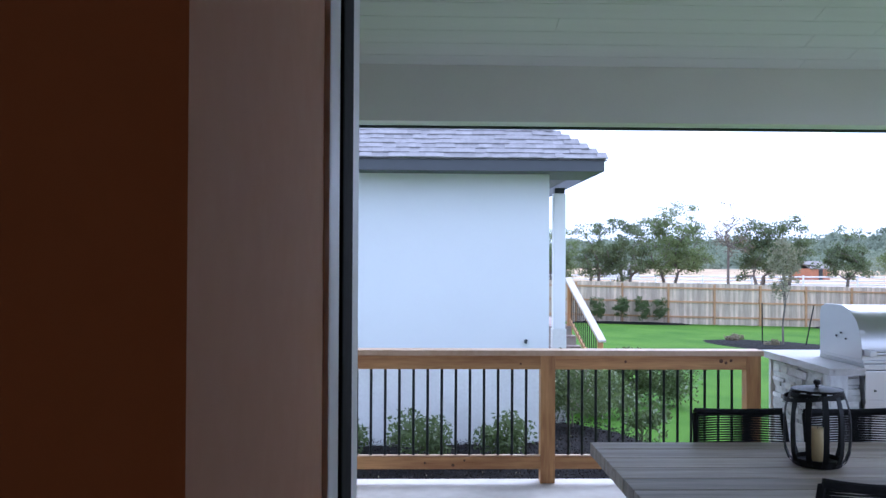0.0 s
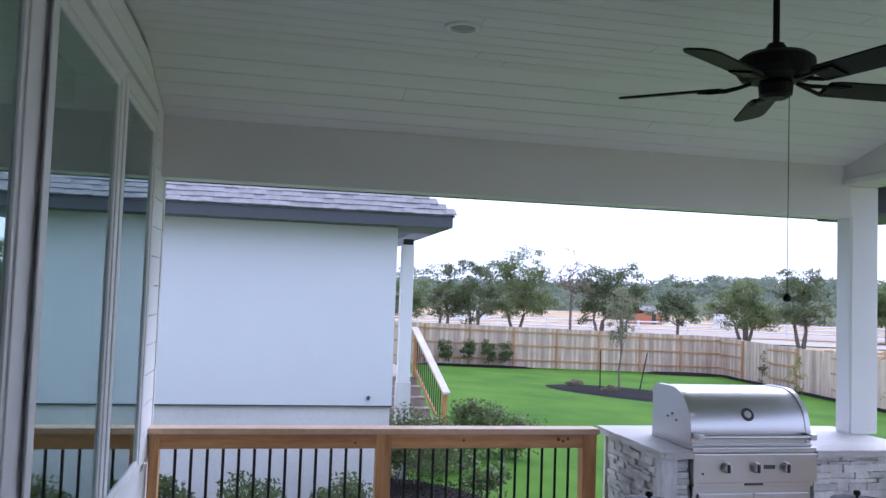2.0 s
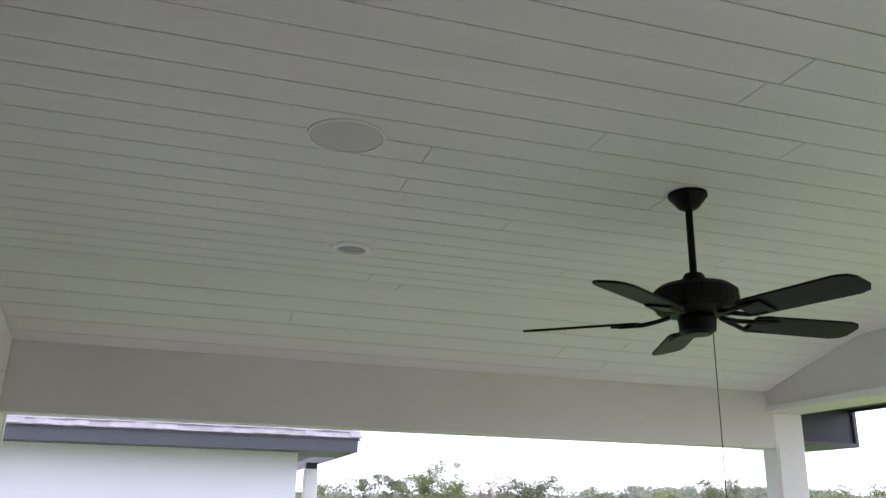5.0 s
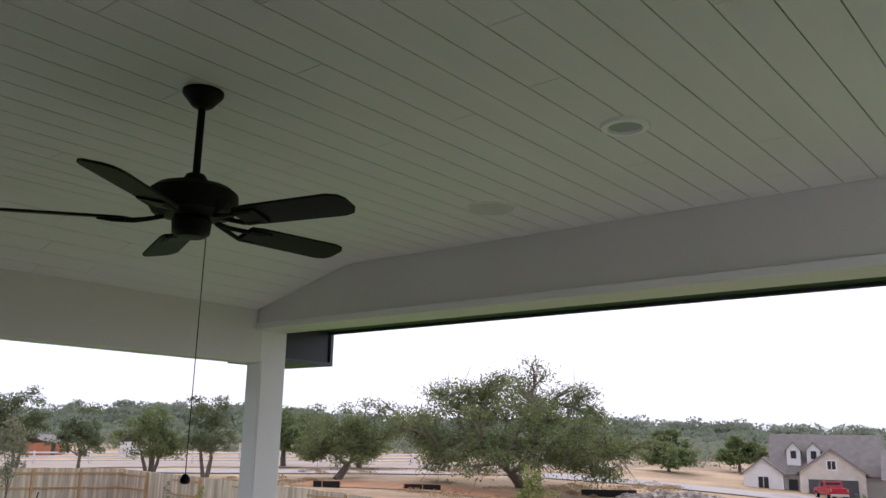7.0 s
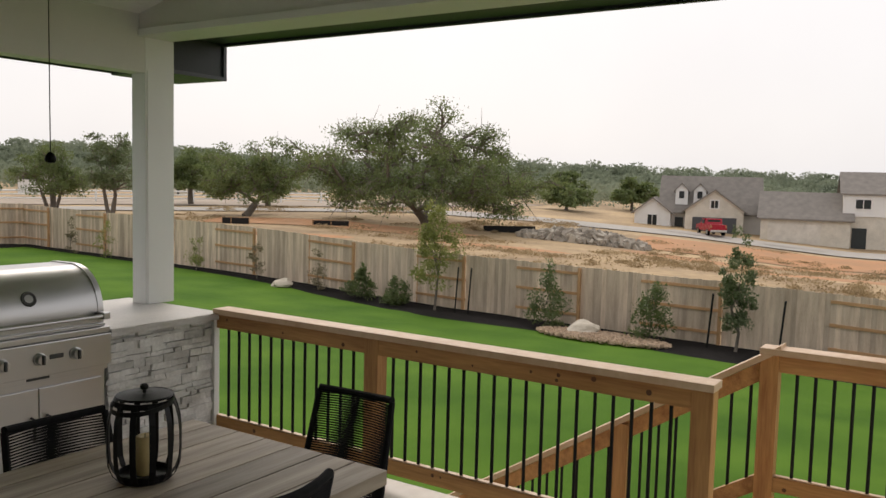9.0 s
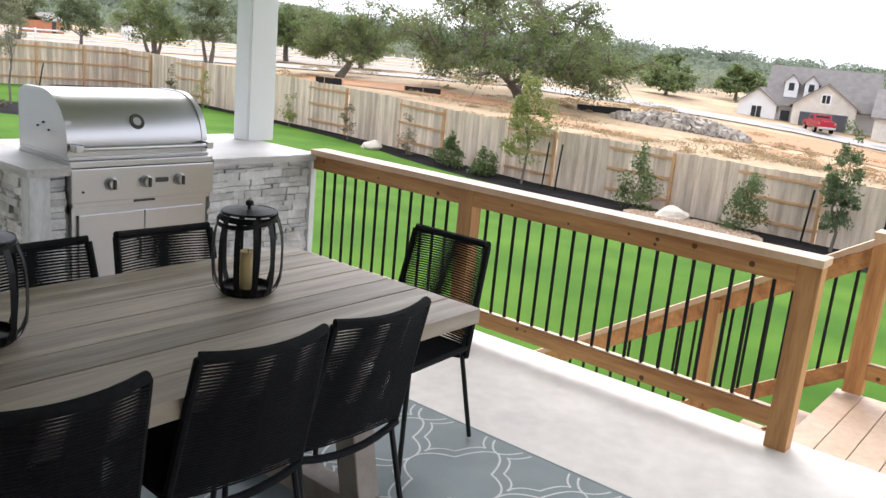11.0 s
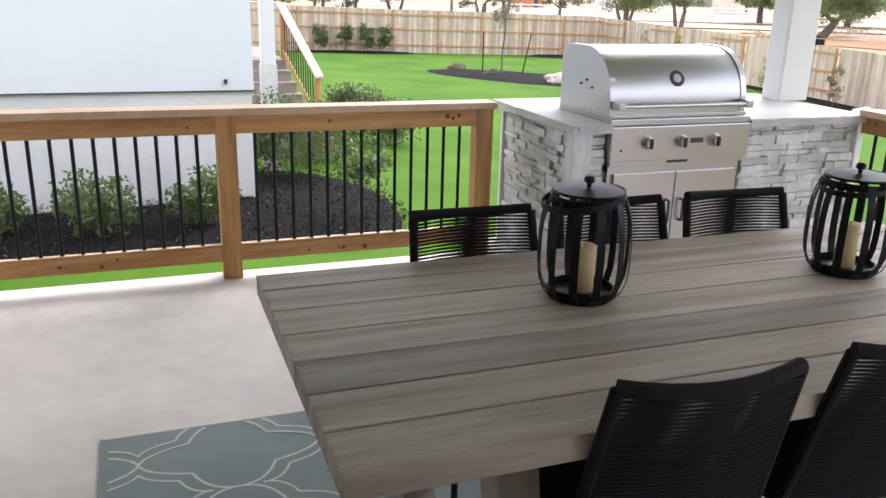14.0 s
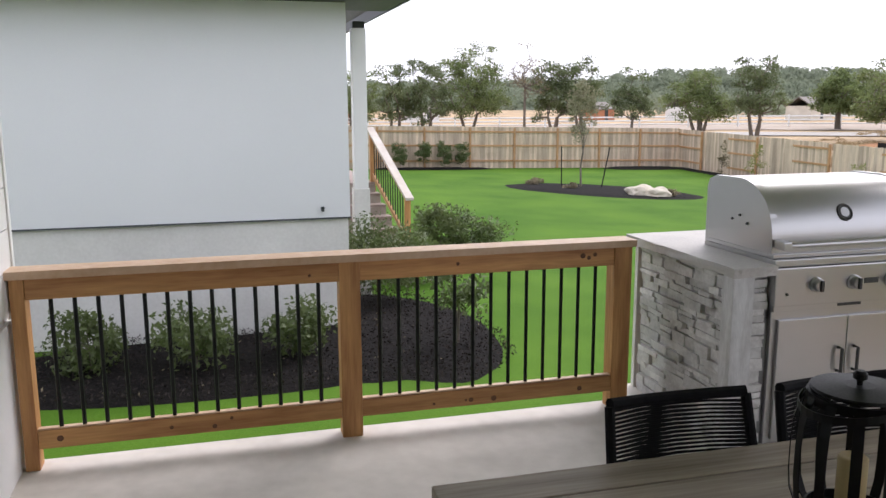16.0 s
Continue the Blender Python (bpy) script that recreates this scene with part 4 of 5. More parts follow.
def clumps(r, n_clumps, centre, radii, clump, per, hollow=0.55, lobes=0):
    """Leaf points in clumps spread through the shell of an uneven ellipsoid."""
    out, mids = [], []
    heads = []
    for i in range(lobes):
        a, q = 2.4 * i + r.uniform(-0.4, 0.4), 0.80 * math.sqrt(r.rand())
        e = 0.52 - 0.95 * q + r.uniform(-0.34, 0.2)
        heads.append((np.array((math.cos(a) * q, math.sin(a) * q, e)), r.uniform(0.26, 0.44)))
    for _ in range(n_clumps):
        d = r.normal(size=3)
        d /= np.linalg.norm(d)
        k = r.uniform(hollow, 1.0) * (0.82 + 0.3 * noise.noise(Vector(d * 2.0) + Vector(centre)))
        if heads:
            off, size = heads[r.randint(lobes)]
            m = np.array(centre) + (off + d * size * r.uniform(0.35, 1.0)) * np.array(radii)
        else:
            m = np.array(centre) + d * k * np.array(radii)
        mids.append(m)
        out.append(m + np.clip(r.normal(size=(per, 3)), -1.5, 1.5) * clump * np.array((1, 1, 0.7)) * r.uniform(0.6, 1.2))
    return np.concatenate(out), mids


def tree(name, label, x, y, height, width, trunk_r, seed, material, n_clumps=40, per=60, leaf=0.12, crown_low=0.35, category="tree", group="", lean=0.0, clump=None, limbs=10, z=None, lobes=0, cone=0.0):
    r = np.random.RandomState(seed)
    z = ground_z(x, y) - 0.03 if z is None else z
    t = thing(name, label, category, (x, y, z), group=group)
    top = height * (crown_low + 0.35 * (1 - crown_low))
    bend = [(0, 0, 0), (lean * 0.4 * top, r.uniform(-0.03, 0.03) * height, top * 0.35), (lean * top, r.uniform(-0.05, 0.05) * height, top * 0.7), (lean * top * 1.1, 0, top)]
    part("trunk", tube(bend, trunk_r, 9, True, trunk_r * 0.45), "bark", t)
    centre = (lean * top * 0.6, 0, height * (1 + crown_low) / 2)
    radii = (width / 2, width / 2, height * (1 - crown_low) / 2)
    pts, mids = clumps(r, n_clumps, centre, radii, clump or width * 0.085, per, lobes=lobes)
    pts[:, 2] = np.maximum(pts[:, 2], height * crown_low * 0.55)
    pts[:, 2] = height * np.clip(pts[:, 2] / height, 0, 1.2) ** (1 + 0.6 * cone)
    pts[:, :2] *= (1.0 + 0.35 * cone - cone * np.clip(pts[:, 2] / height, 0, 1))[:, None]
    bm = bmesh.new()
    for m in mids[:limbs]:
        s = Vector(bend[2 + (r.rand() < 0.5)]) * r.uniform(0.75, 1.0)
        e = Vector(m)
        c = (s + e) / 2 + Vector((r.uniform(-1, 1), r.uniform(-1, 1), r.uniform(-0.2, 0.8))) * width * 0.06
        q = [s * (1 - k) ** 2 + c * 2 * k * (1 - k) + e * k * k for k in (0, 0.25, 0.5, 0.75, 1)]
        add_tube(bm, q, trunk_r * 0.27, 6, False, trunk_r * 0.08)
        for _ in range(3):
            k = r.uniform(0.4, 1)
            b0 = s * (1 - k) ** 2 + c * 2 * k * (1 - k) + e * k * k
            add_tube(bm, [b0, b0 + Vector(r.normal(size=3)) * width * 0.022 + Vector((0, 0, width * 0.01))], trunk_r * 0.12, 5, False, trunk_r * 0.03)
    part("branchwork", bm, "bark", t)
    leaves("crown", pts, leaf, material, t, seed + 1)
    return t


def shrub(label, x, y, height, width, seed, material="leaf", n=14, per=70, leaf=0.03, name="shrub", group="", low=0.1, cone=0.0):
    return tree(name, label, x, y, height, width, 0.018, seed, material, n, per, leaf, low, "shrub", group, 0.0, width * 0.13, 8, cone=cone)


def bed(name, label, centre, radii, seed, turn=0.0, lift=0.05, material="mulch", category="mulch bed"):
    """A low mound with an uneven edge, draped over the ground."""
    bm = bmesh.new()
    rings, seg = 5, 40
    c = bm.verts.new((centre[0], centre[1], ground_z(*centre) + lift + 0.05))
    prev = None
    for k in range(1, rings + 1):
        cur = []
        for j in range(seg):
            a = 2 * math.pi * j / seg
            w = k / rings * (1 + 0.06 * noise.noise(Vector((math.cos(a) * 2, math.sin(a) * 2, seed))))
            u, v = radii[0] * w * math.cos(a), radii[1] * w * math.sin(a)
            ct, sn = math.cos(radians(turn)), math.sin(radians(turn))
            x, y = centre[0] + u * ct - v * sn, centre[1] + u * sn + v * ct
            cur.append(bm.verts.new((x, y, ground_z(x, y) + (lift + 0.05 * (1 - w) + 0.02 * noise.noise(Vector((x, y, 0)) * 3) if k < rings else -0.02))))
        for j in range(seg):
            bm.faces.new((prev[j], cur[j], cur[(j + 1) % seg], prev[(j + 1) % seg]) if prev else (c, cur[j], cur[(j + 1) % seg]))
        prev = cur
    return tagged(part(name, bm, material, smooth=True), label, category, kind="structure")


def boulder(x, y, size, seed, label):
    bm = bmesh.new()
    bmesh.ops.create_icosphere(bm, subdivisions=3, radius=1)
    for v in bm.verts:
        k = 1 + 0.35 * noise.noise(v.co * 1.3 + Vector((seed, 0, 0))) + 0.12 * noise.noise(v.co * 4 + Vector((seed, 3, 0)))
        v.co = Vector((v.co.x * size[0], v.co.y * size[1], v.co.z * size[2])) * k
    o = part("boulder", bm, "rock")
    o.location = (x, y, ground_z(x, y) + size[2] * 0.55)
    return tagged(o, label, "rock")


# ---- planting beds by the house wing ----
bed("mulch_bed", "black mulch bed against the house wing", (0.9, 4.55), (3.1, 1.15), 1)
bed("mulch_bed_2", "black mulch bed rounding the house corner", (2.9, 5.6), (1.2, 2.2), 2)
for i, (x, y, h, w) in enumerate(((-0.36, 4.42, 0.80, 0.80), (0.62, 4.22, 0.78, 0.86), (1.62, 4.42, 0.80, 0.72))):
    shrub("leafy green shrub in black mulch by the house wall", x, y, h, w, 20 + i, n=22, per=85, leaf=0.030, group="shrubs along the wing", low=0.06)
shrub("dense dark evergreen shrub at the house corner", 2.95, 7.0, 1.22, 1.25, 31, n=36, per=130, leaf=0.03, low=0.05)
shrub("drooping leafy shrub at the edge of the mulch", 3.4, 4.7, 1.0, 0.85, 32, "leaf", 14, 45, 0.04, low=0.45)
shrub("dense dark evergreen shrub at the stair foot", 4.7, 10.3, 1.2, 0.95, 33, n=28, per=120, leaf=0.035, low=0.05)
shrub("low spreading green shrub beside the lawn", 5.35, 10.4, 0.95, 1.4, 34, n=30, per=110, leaf=0.035, low=0.1)
shrub("low spreading green shrub beside the lawn", 3.75, 8.6, 0.85, 1.2, 35, n=26, per=110, leaf=0.035, low=0.1)

# ---- house wing with hip roof, porch post and porch stairs ----
wing = thing("house_wing", "white wing of the house with grey shingled hip roof", "house")
WX, WY, WZ0, WZ1 = 2.358, 5.58, 0.305, 2.70
part("wall", box(-6.0, WY, WZ0, WX, 10.0, WZ1), "stucco", wing)
part("foundation", box(-6.0, WY + 0.03, -3.0, WX - 0.02, 10.0, WZ0 - 0.012), "found", wing, "grey concrete base")
part("drip_edge", box(-6.0, WY - 0.012, WZ0 - 0.012, WX + 0.012, WY + 0.5, WZ0 + 0.006), "fascia", wing, "grey metal drip edge")
part("soffit", box(-6.0, WY - 0.47, WZ1 - 0.01, WX + 0.61, 6.4, WZ1 + 0.02), "fascia", wing)
part("fascia", box(-6.0, WY - 0.52, WZ1 - 0.02, WX + 0.64, WY - 0.47, WZ1 + 0.145, 0.003), "fascia", wing, "grey painted fascia")
part("fascia", box(WX + 0.61, WY - 0.47, WZ1 - 0.02, WX + 0.64, 11.3, WZ1 + 0.12, 0.003), "fascia", wing, "grey painted fascia")
EX, EY, EZ, PITCH = WX + 0.68, WY - 0.54, WZ1 + 0.125, 0.72
bm = bmesh.new()
v = [bm.verts.new(p) for p in ((-6, EY, EZ), (EX, EY, EZ), (EX, 11.4, EZ), (EX - 3.2, EY + 3.2, EZ + 3.2 * PITCH), (EX - 3.2, 11.4, EZ + 3.2 * PITCH), (-6, EY + 3.2, EZ + 3.2 * PITCH))]
bm.faces.new((v[0], v[1], v[3], v[5]))
bm.faces.new((v[1], v[2], v[4], v[3]))
part("roof", bm, "shingle", wing)
sh = bmesh.new()
rnd = random.Random(8)
tilt = math.atan(PITCH)
rows_n = 25
for i in range(rows_n):
    s = 0.127 * i
    y0, z0 = EY - 0.02 + s * math.cos(tilt), EZ + s * math.sin(tilt) + 0.022
    xr = EX - s * math.cos(tilt)
    x = xr
    while x > -6.0:
        w = rnd.uniform(0.10, 0.26)
        th = rnd.choice((0.002, 0.010))
        m = Matrix.Translation((x - w, y0, z0)) @ Matrix.Rotation(tilt - 0.09, 4, "X")
        add_box(sh, 0.0, 0, -0.006, w, 0.17, th + rnd.uniform(0, 0.001), m)
        x -= w
part("shingle_course", sh, "shingle", wing, "overlapping grey asphalt shingles")
vent = part("wall_pipe", tube([(2.04, WY - 0.05, 0.40), (2.04, WY, 0.40)], 0.018, 12), "fascia", wing)
part("pipe_cap", lathe([(0, 0), (0.024, 0), (0.024, 0.015), (0.01, 0.025), (0, 0.025)], 12, (2.04, WY - 0.04, 0.417)), "dark", vent)
part("porch_post", box(2.76, 7.7, 0.40, 2.955, 7.89, 2.598, 0.01), "trim", wing)
part("post_block", box(2.745, 7.685, -3.0, 2.97, 7.905, 0.40, 0.01), "found", wing)
part("post_bracket", box(2.775, 7.715, 2.60, 2.94, 7.875, 2.688, 0.004), "dark", wing, "dark metal post bracket")
part("porch_floor", box(WX, 10.9, 0.09, 3.55, 13.5, 0.21), "deckold", wing)
ps = thing("porch_stairs", "weathered wooden porch stairs with a cedar handrail", "stairs")
for n in range(8):
    y, z = 10.9 - 0.26 * n, 0.20 - 0.17 * n
    part("tread", box(2.69, y - 0.27, z - 0.04, 3.59 + 0.045 * n, y, z, 0.004), "deckold", ps)
    part("riser", box(2.69, y - 0.262, z - 0.17, 3.59 + 0.045 * n, y - 0.245, z - 0.042), "tleg", ps)
pa, pb = Vector((3.57, 10.75, 1.10)), Vector((3.85, 9.2, 0.14))
ang = math.atan2(pb.y - pa.y, pb.x - pa.x)


def rail_bar(name, dz, h, w, mtl, ext=0.05):
    d = (pb - pa).normalized()
    side = Vector((-d.y, d.x, 0)).normalized() * w / 2
    bm = bmesh.new()
    a, b = pa - d * ext + Vector((0, 0, dz)), pb + d * ext + Vector((0, 0, dz))
    vs = [bm.verts.new(p) for p in (a - side, a + side, b + side, b - side)]
    up = [bm.verts.new(q.co + Vector((0, 0, h))) for q in vs]
    bm.faces.new(vs[::-1])
    bm.faces.new(up)
    for i in range(4):
        bm.faces.new((vs[i], vs[(i + 1) % 4], up[(i + 1) % 4], up[i]))
    part(name, bm, mtl, ps)


rail_bar("cap_board", -0.04, 0.04, 0.14, "capgrey", 0.12)
rail_bar("top_rail", -0.14, 0.095, 0.04, "fencerail")
rail_bar("bottom_rail", -0.80, 0.08, 0.04, "fencerail")
for k in (0.0, 1.0):
    p = pa.lerp(pb, k)
    part("post", box(p.x - 0.045, p.y - 0.045, ground_z(p.x, p.y) - 0.05, p.x + 0.045, p.y + 0.045, p.z - 0.045, 0.004), "cedarpost", ps)
for k in np.linspace(0.06, 0.94, 14):
    p = pa.lerp(pb, float(k))
    part("baluster", tube([(p.x, p.y, p.z - 0.76), (p.x, p.y, p.z - 0.13)], 0.01, 6), "black", ps)


# ---- fences ----
PICKETS = []
for dz in (-0.012, 0.0, 0.010):
    bm = box(0.0, -0.018, -0.08, 0.139, 0.0, 1.86 + dz)
    PICKETS.append(part("picket", bm, "fence").data)
for o in [o for o in scene.objects if o.name.startswith("picket")]:
    bpy.data.objects.remove(o)


def fence_section(owner, a, b, rails_front, seed, single, tall=1.0):
    """One bay of board fence from a to b on plan, following the ground."""
    r = random.Random(seed)
    d = Vector((b[0] - a[0], b[1] - a[1], 0))
    L, u = d.length, d.normalized()
    nrm = Vector((-u.y, u.x, 0))
    if nrm.dot(Vector((-a[0], -a[1], 0))) < 0:
        nrm = -nrm
    ga, gb_ = ground_z(*a), ground_z(*b)
    joined = bmesh.new()
    k = 0.0
    while k < L - 0.1:
        p = Vector((a[0], a[1], ga + (gb_ - ga) * k / L)) + u * k + nrm * r.uniform(-0.004, 0.004)
        m = Matrix(((u.x, nrm.x, 0, p.x), (u.y, nrm.y, 0, p.y), (0, 0, 1, p.z), (0, 0, 0, 1)))
        if single:
            o = new("picket", PICKETS[r.randrange(3)])
            o.parent = owner
            o.matrix_basis = m @ Matrix.Diagonal((1, 1, tall, 1))
        else:
            add_box(joined, 0.0, -0.018, -0.08, 0.139, 0.0, 1.86 * tall + r.uniform(-0.012, 0.012), m)
        k += 0.1435
    if not single:
        bmesh.ops.recalc_face_normals(joined, faces=joined.faces)
        tagged(part("picket_run", joined, "fencefar", owner), kind="stuff")
    y0, y1 = (0.004, 0.042) if rails_front else (-0.062, -0.024)
    for h in (0.35, 0.98 * tall, 1.60 * tall):
        bm = bmesh.new()
        vs = [bm.verts.new(Vector((q[0], q[1], g + h + dz)) + nrm * off) for q, g in ((a, ga), (b, gb_)) for off, dz in ((y0, 0), (y1, 0), (y1, 0.085), (y0, 0.085))]
        for f in ((3, 2, 1, 0), (4, 5, 6, 7), (0, 1, 5, 4), (1, 2, 6, 5), (2, 3, 7, 6), (3, 0, 4, 7)):
            bm.faces.new([vs[i] for i in f])
        bmesh.ops.recalc_face_normals(bm, faces=bm.faces)
        part("fence_rail", bm, "fencerail", owner)
    m = Matrix(((u.x, nrm.x, 0, a[0]), (u.y, nrm.y, 0, a[1]), (0, 0, 1, ga), (0, 0, 0, 1)))
    part("fence_post", box(-0.045, 0.043 if rails_front else -0.15, -0.1, 0.045, 0.132 if rails_front else -0.063, 1.82 * tall, 0.0, m), "fencerail", owner)


side_fence = thing("side_fence", "weathered board fence with bays facing alternate ways", "fence")
BAYS = [-15.8, -13.4, -10.6, -8.2, -6.4, -4.0, -1.56, 1.36, 3.78, 5.8, 8.1, 10.15, 12.2, 15.1, 17.45, 20.4, 22.8, 25.6, 28.0, 30.5, 32.9, 35.2, FENCE_Y]
for k, (y0, y1) in enumerate(zip(BAYS, BAYS[1:])):
    fence_section(side_fence, (FENCE_X, y0), (FENCE_X, y1), k % 2 == 1, 100 + k, 5 <= k <= 18, 1.03 + 0.003 * max(0.0, y0))
back_fence = thing("back_fence", "weathered board fence with rails and posts showing", "fence")
x = FENCE_X
k = 0
while x > -9:
    fence_section(back_fence, (x - 2.44, FENCE_Y), (x, FENCE_Y), True, 200 + k, False, 1.16)
    x -= 2.44
    k += 1

# ---- lawn beds, trees, rocks ----
def strip_width(y):
    """How far the mulch along the side fence reaches into the lawn."""
    return float(np.interp(y, (-10, 0, 2, 6, 9.6, 13.3, 18.2, 24.7, 37), (3.8, 3.7, 3.3, 2.6, 2.95, 2.4, 1.4, 0.8, 0.8))) + 0.12 * noise.noise(Vector((y * 0.8, 2, 0)))


bed("mulch_bed_3", "oval black mulch bed in the lawn round a young tree", (15.35, 25.8), (4.1, 2.5), 3, -40)
bed("mulch_bed_4", "black mulch strip along the back fence", (11.5, 37.2), (3.4, 0.75), 4)
bed("mulch_bed_5", "black mulch in the fence corner", (23.4, 36.9), (2.6, 1.0), 5)
bm = bmesh.new()
prev = None
for k in range(60):
    y = -10 + 47.2 * k / 59
    w = strip_width(y)
    cur = []
    for q in (0, 0.33, 0.66, 1.0):
        x = FENCE_X - 0.06 - w * q
        cur.append(bm.verts.new((x, y, ground_z(x, y) + (0.05 + 0.02 * noise.noise(Vector((x, y, 0)) * 2) if q < 1 else -0.02))))
    if prev:
        for i in range(3):
            bm.faces.new((prev[i], prev[i + 1], cur[i + 1], cur[i]))
    prev = cur
tagged(part("mulch_bed_6", bm, "mulch", smooth=True), "black mulch strip along the side fence", "mulch bed", kind="structure")
tree("young_tree", "thin young tree with sparse pale leaves in mulch", 14.92, 26.7, 4.7, 1.6, 0.045, 51, "leafpale", 46, 60, 0.05, 0.3, group="young trees")
for x, y, lx in ((14.3, 27.2, -0.02), (15.75, 26.6, 0.35)):
    st_z = ground_z(x, y)
    o = part("tree_stake", tube([(0, 0, -0.1), (lx, 0, 1.65)], 0.025, 6), "black")
    o.location = (x, y, st_z)
    tagged(o, "dark tree stake beside the young tree", "stake", "tree stakes")
boulder(16.1, 23.9, (0.62, 0.36, 0.28), 3, "white limestone boulder in the lawn bed")
boulder(16.6, 23.5, (0.5, 0.34, 0.24), 7, "white limestone boulder in the lawn bed")
for i, (x, y) in enumerate(((13.4, 28.0), (13.8, 28.6), (17.2, 23.6), (14.3, 26.2))):
    shrub("small dry tan grass tuft in the lawn bed", x, y, 0.3, 0.6, 60 + i, "leafdry", 10, 50, 0.05, "grass_tuft", "grass tufts")
for i, x in enumerate((9.8, 10.95, 12.1, 13.05)):
    shrub("slim green shrub against the back fence", x, 37.0, 1.6, 0.85, 65 + i, "leaf", 24, 60, 0.05, group="shrubs at the back fence")
# along the side fence
spec = [(24.9, 32.0, 2.0, 0.8, "leafdry"), (24.9, 29.3, 1.95, 0.95, "leaflight"), (24.8, 22.9, 2.1, 0.95, "leaflight"), (24.8, 19.3, 1.7, 0.7, "leafdry"), (24.7, 16.0, 1.9, 0.8, "leafdry"),
        (24.5, 13.75, 1.4, 1.15, "leaf"), (24.5, 12.1, 1.3, 1.0, "leaf"), (24.5, 6.35, 2.3, 1.25, "leaf"), (24.5, 3.0, 2.25, 1.3, "leaf")]
for i, (x, y, h, w, mt) in enumerate(spec):
    shrub({"leaf": "upright dark green shrub before the side fence", "leaflight": "young yellow-green shrub before the side fence", "leafdry": "nearly bare twiggy shrub before the side fence"}[mt], x, y, h, w, 80 + i, mt, 26 if mt == "leaf" else 14, 75 if mt == "leaf" else 34, 0.05, group="shrubs at the side fence", low=0.04, cone=1.0 if mt == "leaf" else 0.4)
tree("young_tree", "slim yellow-green young tree before the side fence", 24.6, 10.6, 4.1, 1.9, 0.05, 95, "leaflight", 48, 75, 0.055, 0.2, cone=0.5, group="young trees")
tree("young_tree", "slim dark green young tree before the side fence", 24.7, 0.63, 3.9, 1.3, 0.05, 96, "cedarleaf", 64, 75, 0.045, 0.16, cone=0.5, group="young trees")
for x, y in ((24.8, 1.45), (24.9, -0.45), (24.7, 9.85), (24.8, 9.4)):
    o = part("tree_stake", tube([(0, 0, -0.1), (0.0, -0.12, 1.6)], 0.03, 6), "black")
    o.location = (x, y, ground_z(x, y))
    tagged(o, "dark tree stake beside the young tree", "stake", "tree stakes")
boulder(24.3, 17.4, (0.44, 0.34, 0.20), 11, "white limestone boulder in the fence bed")
boulder(24.1, 4.9, (0.66, 0.46, 0.27), 15, "pale limestone boulder on river gravel")
gb = bmesh.new()
rnd = random.Random(5)
for _ in range(2200):
    a, k = rnd.uniform(0, 6.283), math.sqrt(rnd.random())
    x, y = 23.5 + 1.1 * k * math.cos(a), 4.1 + 2.0 * k * math.sin(a)
    s = rnd.uniform(0.025, 0.06)
    m = Matrix.Translation((x, y, ground_z(x, y) + 0.09)) @ Euler([rnd.uniform(0, 6) for _ in range(3)]).to_matrix().to_4x4()
    add_box(gb, -s, -s * 0.7, -s * 0.6, s, s * 0.7, s * 0.6, m)
tagged(part("river_gravel", gb, "gravel"), "tan river gravel spread round a boulder", "gravel", kind="stuff")


# ---- loose mulch and fallen leaves ----
def inside(x, y, c, rad, turn=0.0):
    u, v = x - c[0], y - c[1]
    ct, sn = math.cos(radians(turn)), math.sin(radians(turn))
    return ((u * ct + v * sn) / rad[0]) ** 2 + ((-u * sn + v * ct) / rad[1]) ** 2 < 1


BEDS = [((0.9, 4.55), (3.1, 1.15), 0), ((2.9, 5.6), (1.2, 2.2), 0)]
r = np.random.RandomState(400)
pts = []
while len(pts) < 12000:
    x, y = r.uniform(-2, 4.2), r.uniform(3.3, 7.9)
    if any(inside(x, y, *b) for b in BEDS):
        pts.append((x, y, ground_z(x, y) + r.uniform(0.05, 0.115)))
tagged(leaves("mulch_chips", np.array(pts), 0.017, "chips", None, 401), "loose black mulch chips in the beds", "mulch", kind="stuff")
tagged(leaves("fallen_leaves", np.array(pts[:130]) + np.array((0, 0, 0.03)), 0.018, "leafdry", None, 402), "a few pale fallen leaves on the mulch", "leaves", kind="stuff")


# ---- far land: woods, oaks, road, building site, houses ----
def skyline(a, radius):
    """Height of the wooded hills at a bearing, for an eye on the patio."""
    el = np.interp(np.degrees(a), (0, 14, 24, 31, 36, 41, 48, 56, 63, 72, 81, 112), (0.026, 0.024, 0.026, 0.036, 0.038, 0.034, 0.027, 0.028, 0.030, 0.026, 0.020, 0.020))
    return 1.8 + el * radius * (0.97 + 0.10 * np.array([noise.noise(Vector((float(t) * 26.0, 3, 0))) for t in np.atleast_1d(a)]))


